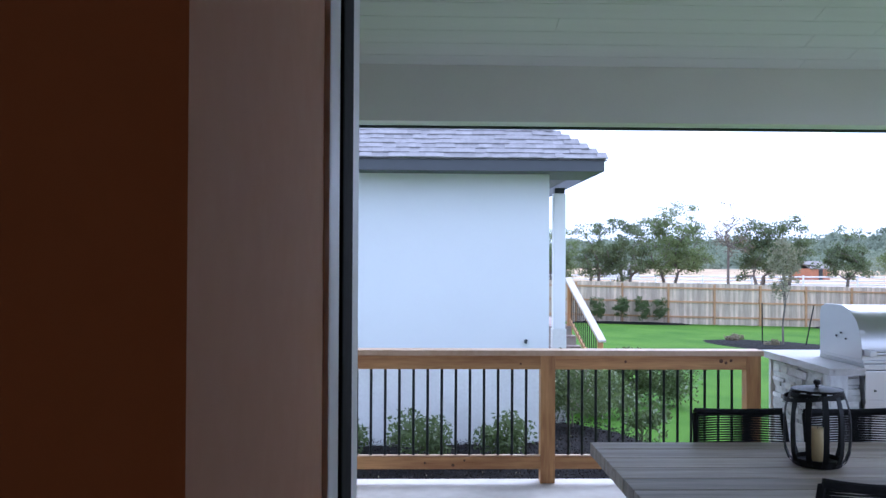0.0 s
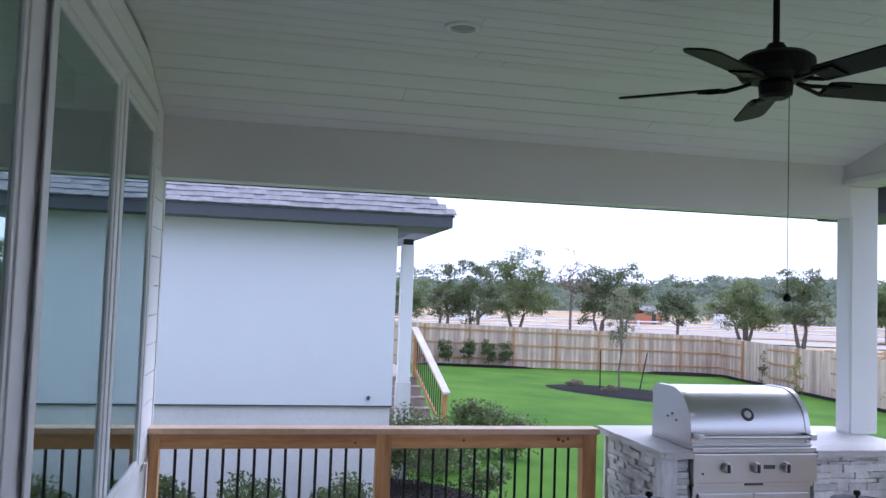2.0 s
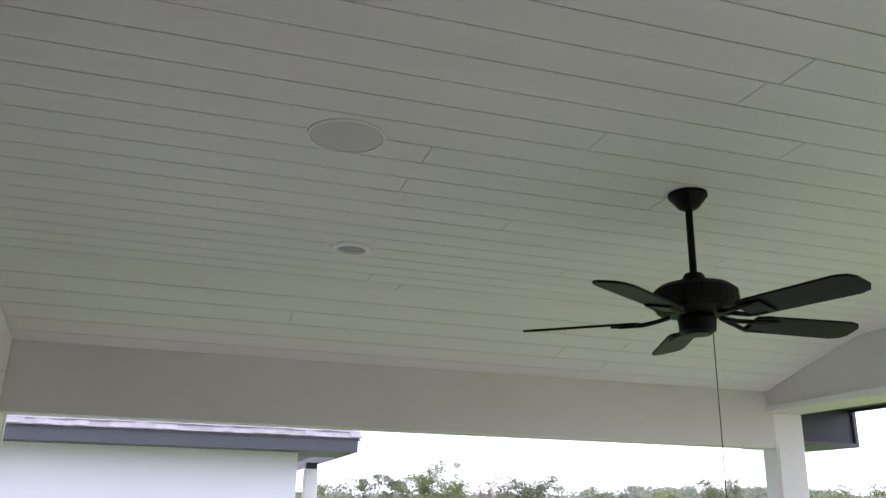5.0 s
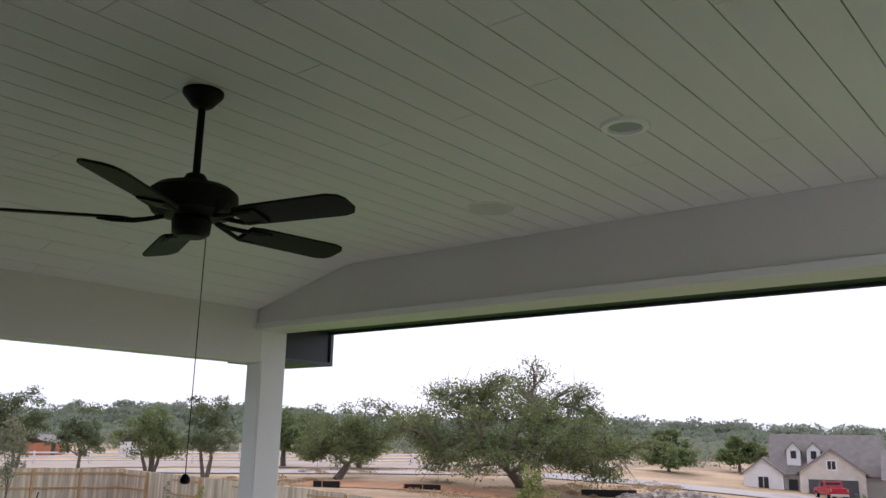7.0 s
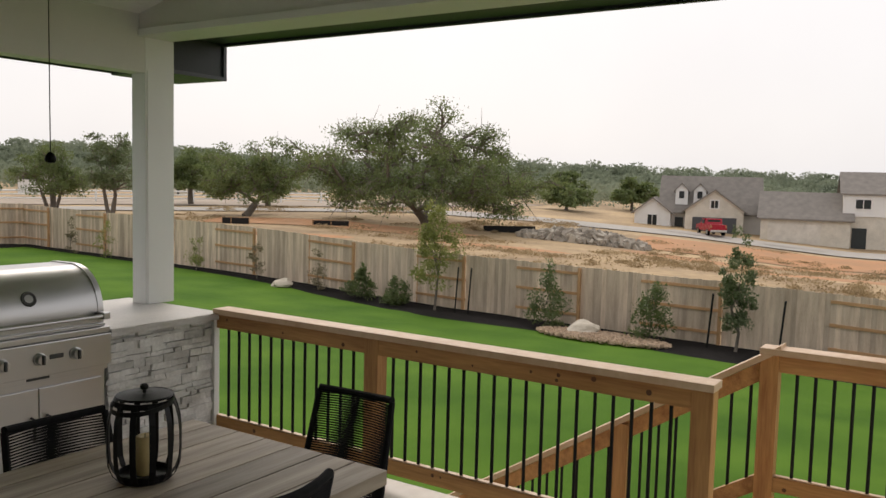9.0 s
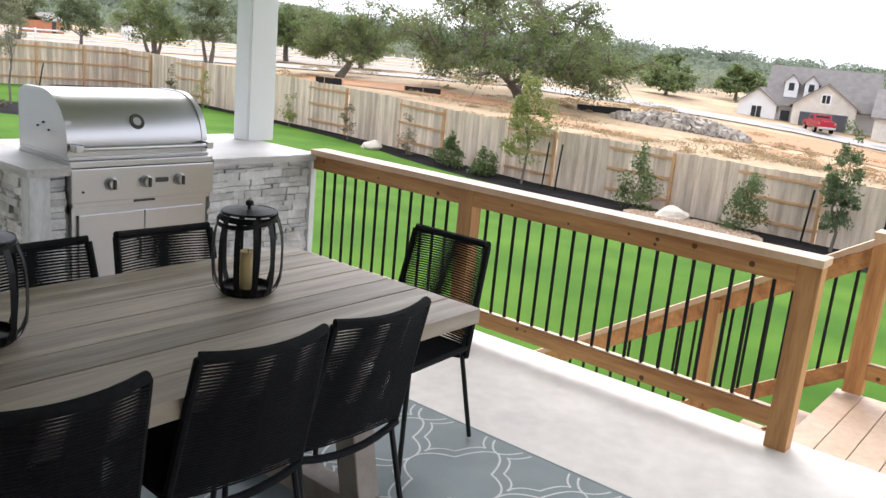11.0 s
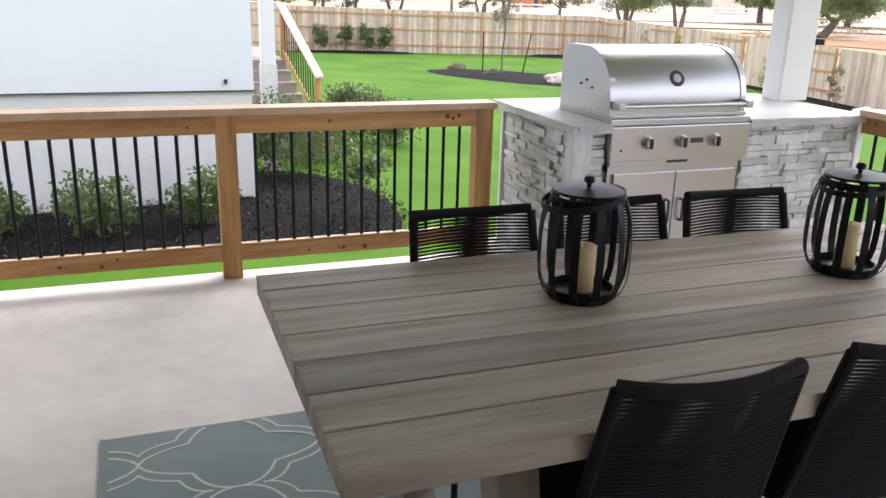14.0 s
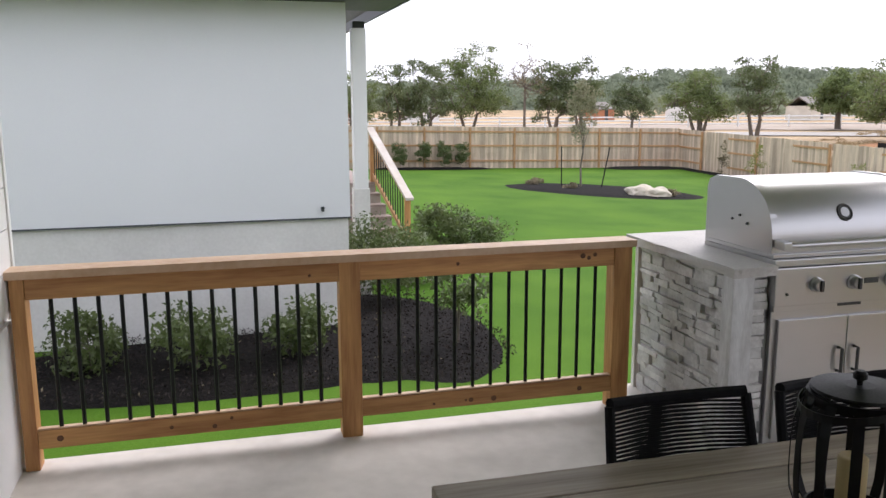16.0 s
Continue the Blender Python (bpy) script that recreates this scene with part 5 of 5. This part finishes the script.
def woods(name, label, arc, radius, height, seed, crowns):
    """Far woods: many round tree crowns on rolling land; height 0 lets them climb the hills to the skyline."""
    r = np.random.RandomState(seed)
    a = radians(arc[0]) + r.rand(crowns) * radians(arc[1] - arc[0])
    k = r.rand(crowns) ** 0.7
    rad = radius * (1 + 0.22 * k)
    x, y = rad * np.sin(a), rad * np.cos(a)
    g = np.array([ground_z(float(p), float(q)) for p, q in zip(x, y)])
    if height:
        prof = height * (0.62 + 0.38 * np.array([noise.noise(Vector((float(t) * 5.0, seed, 0))) for t in a]))
        mid = np.stack([x, y, g + np.maximum(prof - 2.5, 1.0) * k + r.uniform(0.5, 2.0, crowns)], 1)
    else:
        mid = np.stack([x, y, g + (skyline(a, rad) - g - 2.4) * k + r.uniform(-0.8, 1.0, crowns)], 1)
    size = r.uniform(1.7, 3.4, crowns)
    d = r.normal(size=(crowns, 80, 3))
    d /= np.linalg.norm(d, axis=2)[:, :, None]
    pts = mid[:, None, :] + d * size[:, None, None] * r.uniform(0.75, 1.05, (crowns, 80, 1)) * np.array((1.25, 1.25, 0.8))
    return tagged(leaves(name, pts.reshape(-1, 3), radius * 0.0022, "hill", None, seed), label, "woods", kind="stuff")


def hill(name, label, arc, radius):
    """The rolling bank under far woods."""
    bm = bmesh.new()
    prev = None
    for t in np.linspace(radians(arc[0]), radians(arc[1]), 160):
        row = []
        for k in np.linspace(0, 1, 7):
            rad = radius * (0.99 + 0.23 * float(k))
            x, y = rad * math.sin(t), rad * math.cos(t)
            g = ground_z(x, y)
            row.append(bm.verts.new((x, y, g - 0.5 + (float(skyline(t, rad)[0]) - g - 3.0) * float(k))))
        row.append(bm.verts.new((row[-1].co.x * 1.2, row[-1].co.y * 1.2, -8)))
        if prev:
            for i in range(7):
                bm.faces.new((prev[i], prev[i + 1], row[i + 1], row[i]))
        prev = row
    bmesh.ops.recalc_face_normals(bm, faces=bm.faces)
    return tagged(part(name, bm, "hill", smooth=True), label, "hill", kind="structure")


# hills and woods all wear the haze-paled colour
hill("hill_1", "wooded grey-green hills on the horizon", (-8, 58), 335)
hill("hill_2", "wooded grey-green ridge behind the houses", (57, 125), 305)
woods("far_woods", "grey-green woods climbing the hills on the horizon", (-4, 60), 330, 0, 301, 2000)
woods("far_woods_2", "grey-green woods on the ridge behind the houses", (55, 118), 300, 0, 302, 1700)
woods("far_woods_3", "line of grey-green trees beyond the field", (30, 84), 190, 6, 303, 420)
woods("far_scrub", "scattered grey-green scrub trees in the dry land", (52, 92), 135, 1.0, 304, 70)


def oak(name, label, x, y, height, width, trunk_r, seed, material, n_clumps, per, leaf, base=0.18, lean=0.0, stems=1, group="", gaps=-0.12, broad=0.0):
    """A spreading tree: trunks, limbs that grow out to clumps of leaves, and gaps of sky between the clumps."""
    r = np.random.RandomState(seed)
    t = thing(name, label, "tree", (x, y, ground_z(x, y) - 0.05), group=group)
    fork = Vector((-lean * height * 0.3, 0, height * (base + 0.10)))
    wood = bmesh.new()
    nodes = []
    for k in range(stems):
        a = 2.4 * k + r.uniform(0, 0.8)
        top = fork + Vector((math.cos(a), math.sin(a), 0)) * width * 0.10 * (stems > 1) + Vector((0, 0, height * r.uniform(0.0, 0.12)))
        foot = Vector((math.cos(a), math.sin(a), 0)) * trunk_r * (stems > 1) + Vector((lean * height * 0.2, 0, 0))
        bow = (foot + top) / 2 + Vector((r.uniform(-1, 1), r.uniform(-1, 1), 0)) * height * 0.03
        run = [foot * (1 - q) ** 2 + bow * 2 * q * (1 - q) + top * q * q for q in (0, 0.25, 0.5, 0.75, 1)]
        add_tube(wood, run, trunk_r, 8, True, trunk_r * 0.7)
        nodes += [(p, 0.0) for p in run[2:]]
    part("trunk", wood, "bark", t)
    mid = height * (base + (1 - base) * 0.40)
    heads = []
    while len(heads) < n_clumps:
        a, e, k = r.uniform(0, 6.283), r.uniform(-0.75, 1.0), r.uniform(0.12, 1.0) ** 0.5
        d = Vector((math.cos(a) * math.sqrt(1 - e * e), math.sin(a) * math.sqrt(1 - e * e), e))
        k *= 1 + broad * ((abs(e) ** 4 + (1 - e * e) ** 2) ** -0.25 - 1)
        k *= 0.84 + 0.42 * noise.noise(d * 1.9 + Vector((seed, 0, 0)))
        p = Vector((d.x * width * 0.5 * k, d.y * width * 0.5 * k, mid + e * k * (height - mid if e > 0 else mid - height * base)))
        if noise.noise(p * (5.0 / width) + Vector((0, seed, 0))) > gaps:
            heads.append(p)
    heads.sort(key=lambda p: (p - fork).length)
    limbs = bmesh.new()
    reach = max((p - fork).length for p in heads)
    for p in heads:
        n0, far = min(nodes, key=lambda n: (n[0] - p).length + 0.45 * n[1])
        c = (n0 + p) / 2 + Vector((r.uniform(-1, 1), r.uniform(-1, 1), r.uniform(0.0, 1.2))) * (p - n0).length * 0.16
        run = [n0 * (1 - q) ** 2 + c * 2 * q * (1 - q) + p * q * q for q in (0, 0.33, 0.66, 1)]
        r0 = trunk_r * (0.06 + 0.42 * max(0.0, 1 - far / reach) ** 1.5)
        add_tube(limbs, run, r0, 5, False, max(0.012, r0 * 0.4))
        far += (p - n0).length
        nodes += [(run[1], far * 0.8), (run[2], far * 0.9), (p, far)]
        for _ in range(3):
            add_tube(limbs, [run[2], p + Vector(r.normal(size=3)) * width * 0.035], max(0.02, r0 * 0.3), 4, False, 0.012)
    part("branchwork", limbs, "bark", t)
    out = [np.array(p) + np.clip(r.normal(size=(per, 3)), -1.7, 1.7) * (0.26 + width * 0.021) * np.array((1, 1, 0.55)) * r.uniform(0.7, 1.25) for p in heads]
    pts = np.concatenate(out)
    leaves("crown", pts, leaf, material, t, seed + 1)
    return t


BEYOND = "trees beyond the fence"
for i, (x, y, h, w, mt, st, n) in enumerate(((18.4, 78.5, 7.4, 4.6, "cedarleaf", 3, 60), (21.4, 77.8, 8.1, 5.2, "cedarleaf", 3, 70), (26.6, 80.3, 9.3, 9.6, "leafgrey", 2, 150), (34.0, 75.4, 7.6, 5.4, "cedarleaf", 3, 70),
                                         (36.6, 74.6, 8.1, 5.4, "cedarleaf", 2, 70), (43.1, 75.7, 6.7, 4.8, "cedarleaf", 1, 60), (45.6, 67.3, 6.4, 7.6, "leafgrey", 4, 100), (48.7, 62.8, 8.0, 5.8, "cedarleaf", 3, 70), (15.6, 86.0, 7.2, 6.0, "leafgrey", 2, 80))):
    oak("oak_tree", {"leafgrey": "grey-green live oak beyond the back fence", "cedarleaf": "dark green cedar tree with forked trunks beyond the fence"}[mt], x, y, h * 1.1, w, 0.2, 310 + i, mt, n, 95, 0.12, 0.08, 0.0, st, BEYOND, -0.05)
oak("bare_tree", "tall nearly bare grey tree beyond the back fence", 30.7, 74.7, 9.6, 4.2, 0.16, 325, "leafdry", 60, 14, 0.10, 0.30, 0.0, 1, BEYOND, -0.5)
oak("live_oak", "broad old live oak with spreading crown in the field", 65.6, 39.4, 11.1, 23.6, 0.55, 330, "leafgrey", 420, 120, 0.13, 0.0, 0.30, 1, "", -0.02, 0.8)
oak("live_oak", "leaning live oak with a low crown beside the road", 56.6, 53.0, 7.6, 12.0, 0.40, 331, "leafgrey", 140, 95, 0.13, 0.06, -0.35, 1, "", 0.0, 0.6)
oak("live_oak", "grey-green live oak beside the road", 68.7, 75.6, 7.6, 8.0, 0.35, 332, "leafgrey", 90, 120, 0.17, 0.12)
oak("live_oak", "grey-green live oak beside the road", 74.0, 68.0, 6.4, 9.0, 0.35, 333, "leafgrey", 90, 120, 0.17, 0.12)
oak("live_oak", "round green oak standing in the dry field", 111.0, 45.5, 4.3, 8.4, 0.30, 334, "leafgrey", 70, 80, 0.25, 0.08)
oak("live_oak", "round green oak behind the white house", 128.0, 42.0, 5.6, 8.0, 0.30, 335, "leafgrey", 60, 80, 0.28, 0.12)
oak("live_oak", "round green oak standing in the dry field", 138.0, 58.0, 6.5, 8.0, 0.30, 336, "leafgrey", 60, 80, 0.3, 0.12)


def strip(name, pts, width, material, label, category, lift):
    """A band laid over the ground along points on plan."""
    bm = bmesh.new()
    prev = None
    dense = []
    for (x0, y0), (x1, y1) in zip(pts, pts[1:]):
        n = max(2, int(math.hypot(x1 - x0, y1 - y0) / 3))
        dense += [(x0 + (x1 - x0) * k / n, y0 + (y1 - y0) * k / n) for k in range(n)]
    for i, (x, y) in enumerate(dense):
        a, b = dense[max(0, i - 2)], dense[min(len(dense) - 1, i + 2)]
        d = Vector((b[0] - a[0], b[1] - a[1])).normalized()
        w = width / 2 * (1 + 0.15 * noise.noise(Vector((x * 0.2, y * 0.2, 1))))
        row = []
        for k in (-1, -0.4, 0.4, 1):
            px, py = x - d.y * w * k, y + d.x * w * k
            row.append(bm.verts.new((px, py, ground_z(px, py) + lift)))
        if prev:
            for k in range(3):
                bm.faces.new((prev[k], prev[k + 1], row[k + 1], row[k]))
        prev = row
    return tagged(part(name, bm, material, smooth=True), label, category, kind="structure")


strip("road", [(92, -40), (93, 0), (94, 22), (88, 38), (76, 52), (58, 68), (30, 88), (-30, 110)], 7.5, "road", "pale new road across the building site", "road", 0.10)
strip("dirt_band", [(78, -30), (80, 0), (80, 14), (77, 26)], 14, "dirt", "bare orange dirt beside the road", "dirt", 0.06)
strip("dirt_band_2", [(58, 30), (56, 42), (48, 54)], 7, "dirt", "bare orange dirt under the oak", "dirt", 0.06)
strip("driveway", [(94, 23), (101, 22)], 6.5, "road", "pale concrete driveway", "driveway", 0.14)
strip("driveway_2", [(93, 11.5), (101, 11.5)], 6.5, "road", "pale concrete driveway", "driveway", 0.14)
strip("graded_lot", [(20, 100), (60, 92), (90, 70), (130, 66)], 22, "lot", "pale graded building lot", "ground", 0.08)

# orange earth patches and dry brush in the field
for i, (x, y, a, b, t) in enumerate(((66, 14, 7, 2.2, 85), (58, 2, 9, 2.6, 70), (52, 24, 6, 1.8, 110), (60, -10, 8, 3, 80), (44, 36, 5, 1.8, 130), (70, 6, 6, 2, 95))):
    bed("dirt_patch_%d" % (i + 1), "bare patch of orange earth in the dry field", (x, y), (a, b), 40 + i, t, 0.03, "dirt", "dirt")
r = np.random.RandomState(77)
pts = []
while len(pts) < 520:
    x, y = r.uniform(30, 88), r.uniform(-22, 66)
    if noise.noise(Vector((x * 0.10, y * 0.10, 5))) < 0.05:
        continue
    w, h = r.uniform(0.4, 2.0), r.uniform(0.12, 0.42)
    d = r.normal(size=(150, 3)) * np.array((w * 0.5, w * 0.5, 0))
    d[:, 2] = r.rand(150) * h * np.exp(-(d[:, 0] ** 2 + d[:, 1] ** 2) / (w * w))
    pts.append(d + np.array((x, y, ground_z(x, y))))
tagged(leaves("dry_grass", np.concatenate(pts), 0.075, "brush", None, 78), "clumps of dry tan grass and brush in the field", "grass", kind="stuff")

# heap of broken concrete
hb = bmesh.new()
rnd = random.Random(21)
ux, uy = 0.33, -0.94
for _ in range(800):
    s = rnd.uniform(-1, 1)
    k = rnd.uniform(-1, 1)
    x, y = 69 + 5.6 * s * ux - 1.8 * k * uy, 24.5 + 5.6 * s * uy + 1.8 * k * ux
    h = 0.95 * max(0.05, (1 - s * s) * (1 - k * k)) * rnd.uniform(0.5, 1)
    q = rnd.uniform(0.12, 0.5)
    m = Matrix.Translation((x, y, ground_z(x, y) + h)) @ Euler([rnd.uniform(0, 6) for _ in range(3)]).to_matrix().to_4x4()
    add_box(hb, -q, -q * 0.7, -q * 0.35, q, q * 0.7, q * 0.35, m)
tagged(part("rubble_heap", hb, "rubble"), "low heap of broken tan concrete in the field", "rubble", kind="stuff")
for (x0, y0), (x1, y1) in (((67, 33.5), (70.5, 30)), ((49, 45), (47.9, 47)), ((42, 58), (40.5, 59.2)), ((55, 39.5), (53.2, 42))):
    sf = thing("silt_fence", "black silt fence on short stakes in the field", "silt fence", group="silt fences")
    d = Vector((x1 - x0, y1 - y0)).normalized()
    zz = ground_z(x0, y0)
    m = Matrix(((d.x, -d.y, 0, x0), (d.y, d.x, 0, y0), (0, 0, 1, zz), (0, 0, 0, 1)))
    L = math.hypot(x1 - x0, y1 - y0)
    part("fabric", box(0, -0.02, -0.3, L, 0.02, 0.5, 0, m), "black", sf)
    for k in np.arange(0, L + 0.1, 1.5):
        part("stake", box(float(k), 0.021, -0.3, float(k) + 0.05, 0.06, 0.62, 0, m), "fencerail", sf)

# white ranch fence
ranch = thing("ranch_fence", "long white three-rail ranch fence beyond the trees", "fence")
fa, fb = Vector((-6.0, 122.0)), Vector((92.0, 74.0))
L = (fb - fa).length
d = (fb - fa).normalized()
k = 0.0
while k < L:
    p, q = fa + d * k, fa + d * min(L, k + 6.0)
    z0, z1 = ground_z(p.x, p.y), ground_z(q.x, q.y)
    part("post", box(p.x - 0.08, p.y - 0.08, z0 - 0.1, p.x + 0.08, p.y + 0.08, z0 + 1.55), "white", ranch)
    for h in (0.45, 0.9, 1.35):
        part("rail", tube([(p.x, p.y, z0 + h), (q.x, q.y, z1 + h)], 0.09, 4), "white", ranch)
    k += 6.0


def gable(bm, x0, x1, y0, y1, z, rise, axis="y", over=0.4):
    """A gable roof over a rectangle; axis: the way its ridge runs."""
    t = 0.18
    if axis == "y":
        xm = (x0 + x1) / 2
        pr = [(x0 - over, z - over * rise / (xm - x0)), (xm, z + rise), (x1 + over, z - over * rise / (xm - x0)), (x1 + over, z - over * rise / (xm - x0) + t), (xm, z + rise + t), (x0 - over, z - over * rise / (xm - x0) + t)]
        a = [bm.verts.new((u, y0 - over, w)) for u, w in pr]
        b = [bm.verts.new((u, y1 + over, w)) for u, w in pr]
    else:
        ym = (y0 + y1) / 2
        pr = [(y0 - over, z - over * rise / (ym - y0)), (ym, z + rise), (y1 + over, z - over * rise / (ym - y0)), (y1 + over, z - over * rise / (ym - y0) + t), (ym, z + rise + t), (y0 - over, z - over * rise / (ym - y0) + t)]
        a = [bm.verts.new((x0 - over, u, w)) for u, w in pr]
        b = [bm.verts.new((x1 + over, u, w)) for u, w in pr]
    n = len(pr)
    bm.faces.new(a[::-1])
    bm.faces.new(b)
    for i in range(n):
        j = (i + 1) % n
        bm.faces.new((a[i], a[j], b[j], b[i]))
    bmesh.ops.recalc_face_normals(bm, faces=bm.faces)


def gable_wall(x0, x1, y0, y1, z0, z, rise):
    bm = bmesh.new()
    pr = [(x0, z0), (x1, z0), (x1, z), ((x0 + x1) / 2, z + rise), (x0, z)]
    a = [bm.verts.new((u, y0, w)) for u, w in pr]
    b = [bm.verts.new((u, y1, w)) for u, w in pr]
    bm.faces.new(a[::-1])
    bm.faces.new(b)
    for i in range(5):
        j = (i + 1) % 5
        bm.faces.new((a[i], a[j], b[j], b[i]))
    bmesh.ops.recalc_face_normals(bm, faces=bm.faces)
    return bm


def far_window(owner, x, z, y, w=1.0, h=1.3, panes=2):
    f = part("window", box(x - w / 2 - 0.12, y - 0.06, z - h / 2 - 0.12, x + w / 2 + 0.12, y - 0.002, z + h / 2 + 0.12), "white", owner)
    for k in range(panes):
        a = x - w / 2 + w * k / panes
        part("pane", box(a + 0.04, y - 0.09, z - h / 2, a + w / panes - 0.04, y - 0.061, z + h / 2), "darkglass", f)


def house_one():
    h = thing("farmhouse", "white farmhouse with grey gabled roof and dark garage door", "house", (104.5, 23.6, -3.75), -74.7)
    part("wall", gable_wall(-8.8, -4.4, 0.5, 9, -0.6, 2.4, 1.7), "white", h)
    part("wall", gable_wall(-2.6, 4.2, -1.0, 8, -0.6, 2.8, 2.5), "brick", h, "pale brick front gable")
    part("wall", box(-5.0, 2.0, -0.6, 9.6, 11, 2.6), "white", h)
    for args in ((-8.8, -4.4, 0.5, 9, 2.4, 1.7, "y"), (-2.6, 4.2, -1.0, 8, 2.8, 2.5, "y"), (-5.6, 6.2, 1.6, 11.4, 2.6, 4.3, "x"), (4.0, 9.8, 2.0, 11, 2.6, 2.6, "x")):
        bm = bmesh.new()
        gable(bm, *args)
        part("roof", bm, "roofdark", h)
    for x in (-3.2, -1.0):
        d = part("dormer", gable_wall(x - 0.75, x + 0.75, 2.2, 5.0, 3.4, 5.2, 0.8), "white", h)
        bm = bmesh.new()
        gable(bm, x - 0.75, x + 0.75, 2.2, 5.0, 5.2, 0.8, "y", 0.2)
        part("dormer_roof", bm, "roofdark", d)
        part("pane", box(x - 0.3, 2.12, 4.2, x + 0.3, 2.19, 5.1), "darkglass", d)
    part("garage_door", box(-1.7, -1.08, -0.5, 3.4, -1.005, 2.0), "fascia", h, "dark grey garage door")
    far_window(h, 0.8, 3.6, -1.0, 0.9, 0.9)
    far_window(h, -6.6, 1.2, 0.5, 1.2, 1.7)
    part("entry", box(-3.9, 1.85, -0.5, -2.9, 1.995, 1.8), "dark", h)


def house_two():
    h = thing("two_storey_house", "pale brick two-storey house with tan garage door", "house", (103.0, 9.6, -3.95), -80)
    part("wall", box(-7.2, 0.0, -0.8, 2.2, 9, 2.6), "brick", h)
    part("wall", box(1.4, 1.0, -0.8, 12, 10, 5.6), "brick", h)
    part("upper_wall", box(1.35, 0.9, 3.0, 6.0, 1.0, 5.6), "white", h)
    for args in ((-7.2, 2.2, 0.0, 9, 2.6, 2.8, "x"), (1.4, 12, 1.0, 10, 5.6, 2.3, "x")):
        bm = bmesh.new()
        gable(bm, *args)
        part("roof", bm, "roofdark", h)
    part("garage_door", box(-6.4, -0.08, -0.6, -0.8, -0.005, 1.9), "concrete", h, "pale tan panelled garage door")
    far_window(h, 3.4, 4.4, 0.9, 1.6, 1.0)
    far_window(h, 8.0, 4.3, 1.0, 1.4, 1.5)
    far_window(h, 7.5, 1.0, 1.0, 1.6, 1.9)
    part("entry", box(2.4, 0.93, -0.7, 3.9, 0.995, 1.7), "dark", h)


house_one()
house_two()


def pickup():
    t = thing("pickup_truck", "red pickup truck parked on a driveway", "truck", (96.9, 21.0, ground_z(96.9, 21.0) + 0.12), 32)
    body = [(-2.75, 0.55), (2.7, 0.5), (2.75, 0.95), (2.6, 1.12), (1.15, 1.22), (0.45, 1.85), (-0.9, 1.88), (-1.05, 1.25), (-2.75, 1.25)]
    bm = bmesh.new()
    a = [bm.verts.new((x, -0.95, z)) for x, z in body]
    b = [bm.verts.new((x, 0.95, z)) for x, z in body]
    bm.faces.new(a)
    bm.faces.new(b[::-1])
    for i in range(len(body)):
        j = (i + 1) % len(body)
        bm.faces.new((a[i], b[i], b[j], a[j]))
    bmesh.ops.recalc_face_normals(bm, faces=bm.faces)
    bmesh.ops.bevel(bm, geom=bm.edges[:], offset=0.05, segments=2, affect="EDGES")
    part("body", bm, "red", t)
    part("rear_window", box(-0.99, -0.7, 1.35, -0.93, 0.7, 1.75), "darkglass", t)
    for s in (-1, 1):
        part("side_window", box(-0.75, s * 0.955 - 0.01, 1.32, 0.45, s * 0.955 + 0.01, 1.75), "darkglass", t)
        part("tail_light", box(-2.79, s * 0.83 - 0.08, 0.9, -2.74, s * 0.83 + 0.08, 1.2), "orange", t)
        for x in (-1.75, 1.75):
            w = part("wheel", tube([(x, s * 0.72, 0.38), (x, s * 0.97, 0.38)], 0.40, 18), "rubber", t)
            part("rim", tube([(x, s * 0.972, 0.38), (x, s * 0.985, 0.38)], 0.22, 14), "steel", w)
    part("bumper", box(-2.88, -0.9, 0.45, -2.76, 0.9, 0.68, 0.02), "steel", t)


pickup()

# building site beyond the ranch fence
for x, y, w, hgt, mt, lb in ((22, 138, 5, 2.4, "orange", "orange site container beyond the ranch fence"), (36, 140, 5, 2.4, "white", "white van-sized site trailer beyond the fence"), (64, 128, 5, 2.6, "orange", "orange-brick low building beyond the fence"), (76, 120, 5, 3.0, "white", "small white shed beyond the fence"), (94, 112, 9, 3.2, "brick", "low pale site building beyond the fence")):
    sh_ = thing("site_shed", lb, "shed", (x, y, ground_z(x, y)), 30, group="site buildings")
    part("wall", box(-w / 2, -2, -0.3, w / 2, 2, hgt * 0.72), mt, sh_)
    bm = bmesh.new()
    gable(bm, -w / 2, w / 2, -2, 2, hgt * 0.72, hgt * 0.4, "x", 0.2)
    part("roof", bm, "roofdark", sh_)
    part("door", box(-0.5, -2.05, -0.2, 0.5, -2.001, 1.8), "dark", sh_)
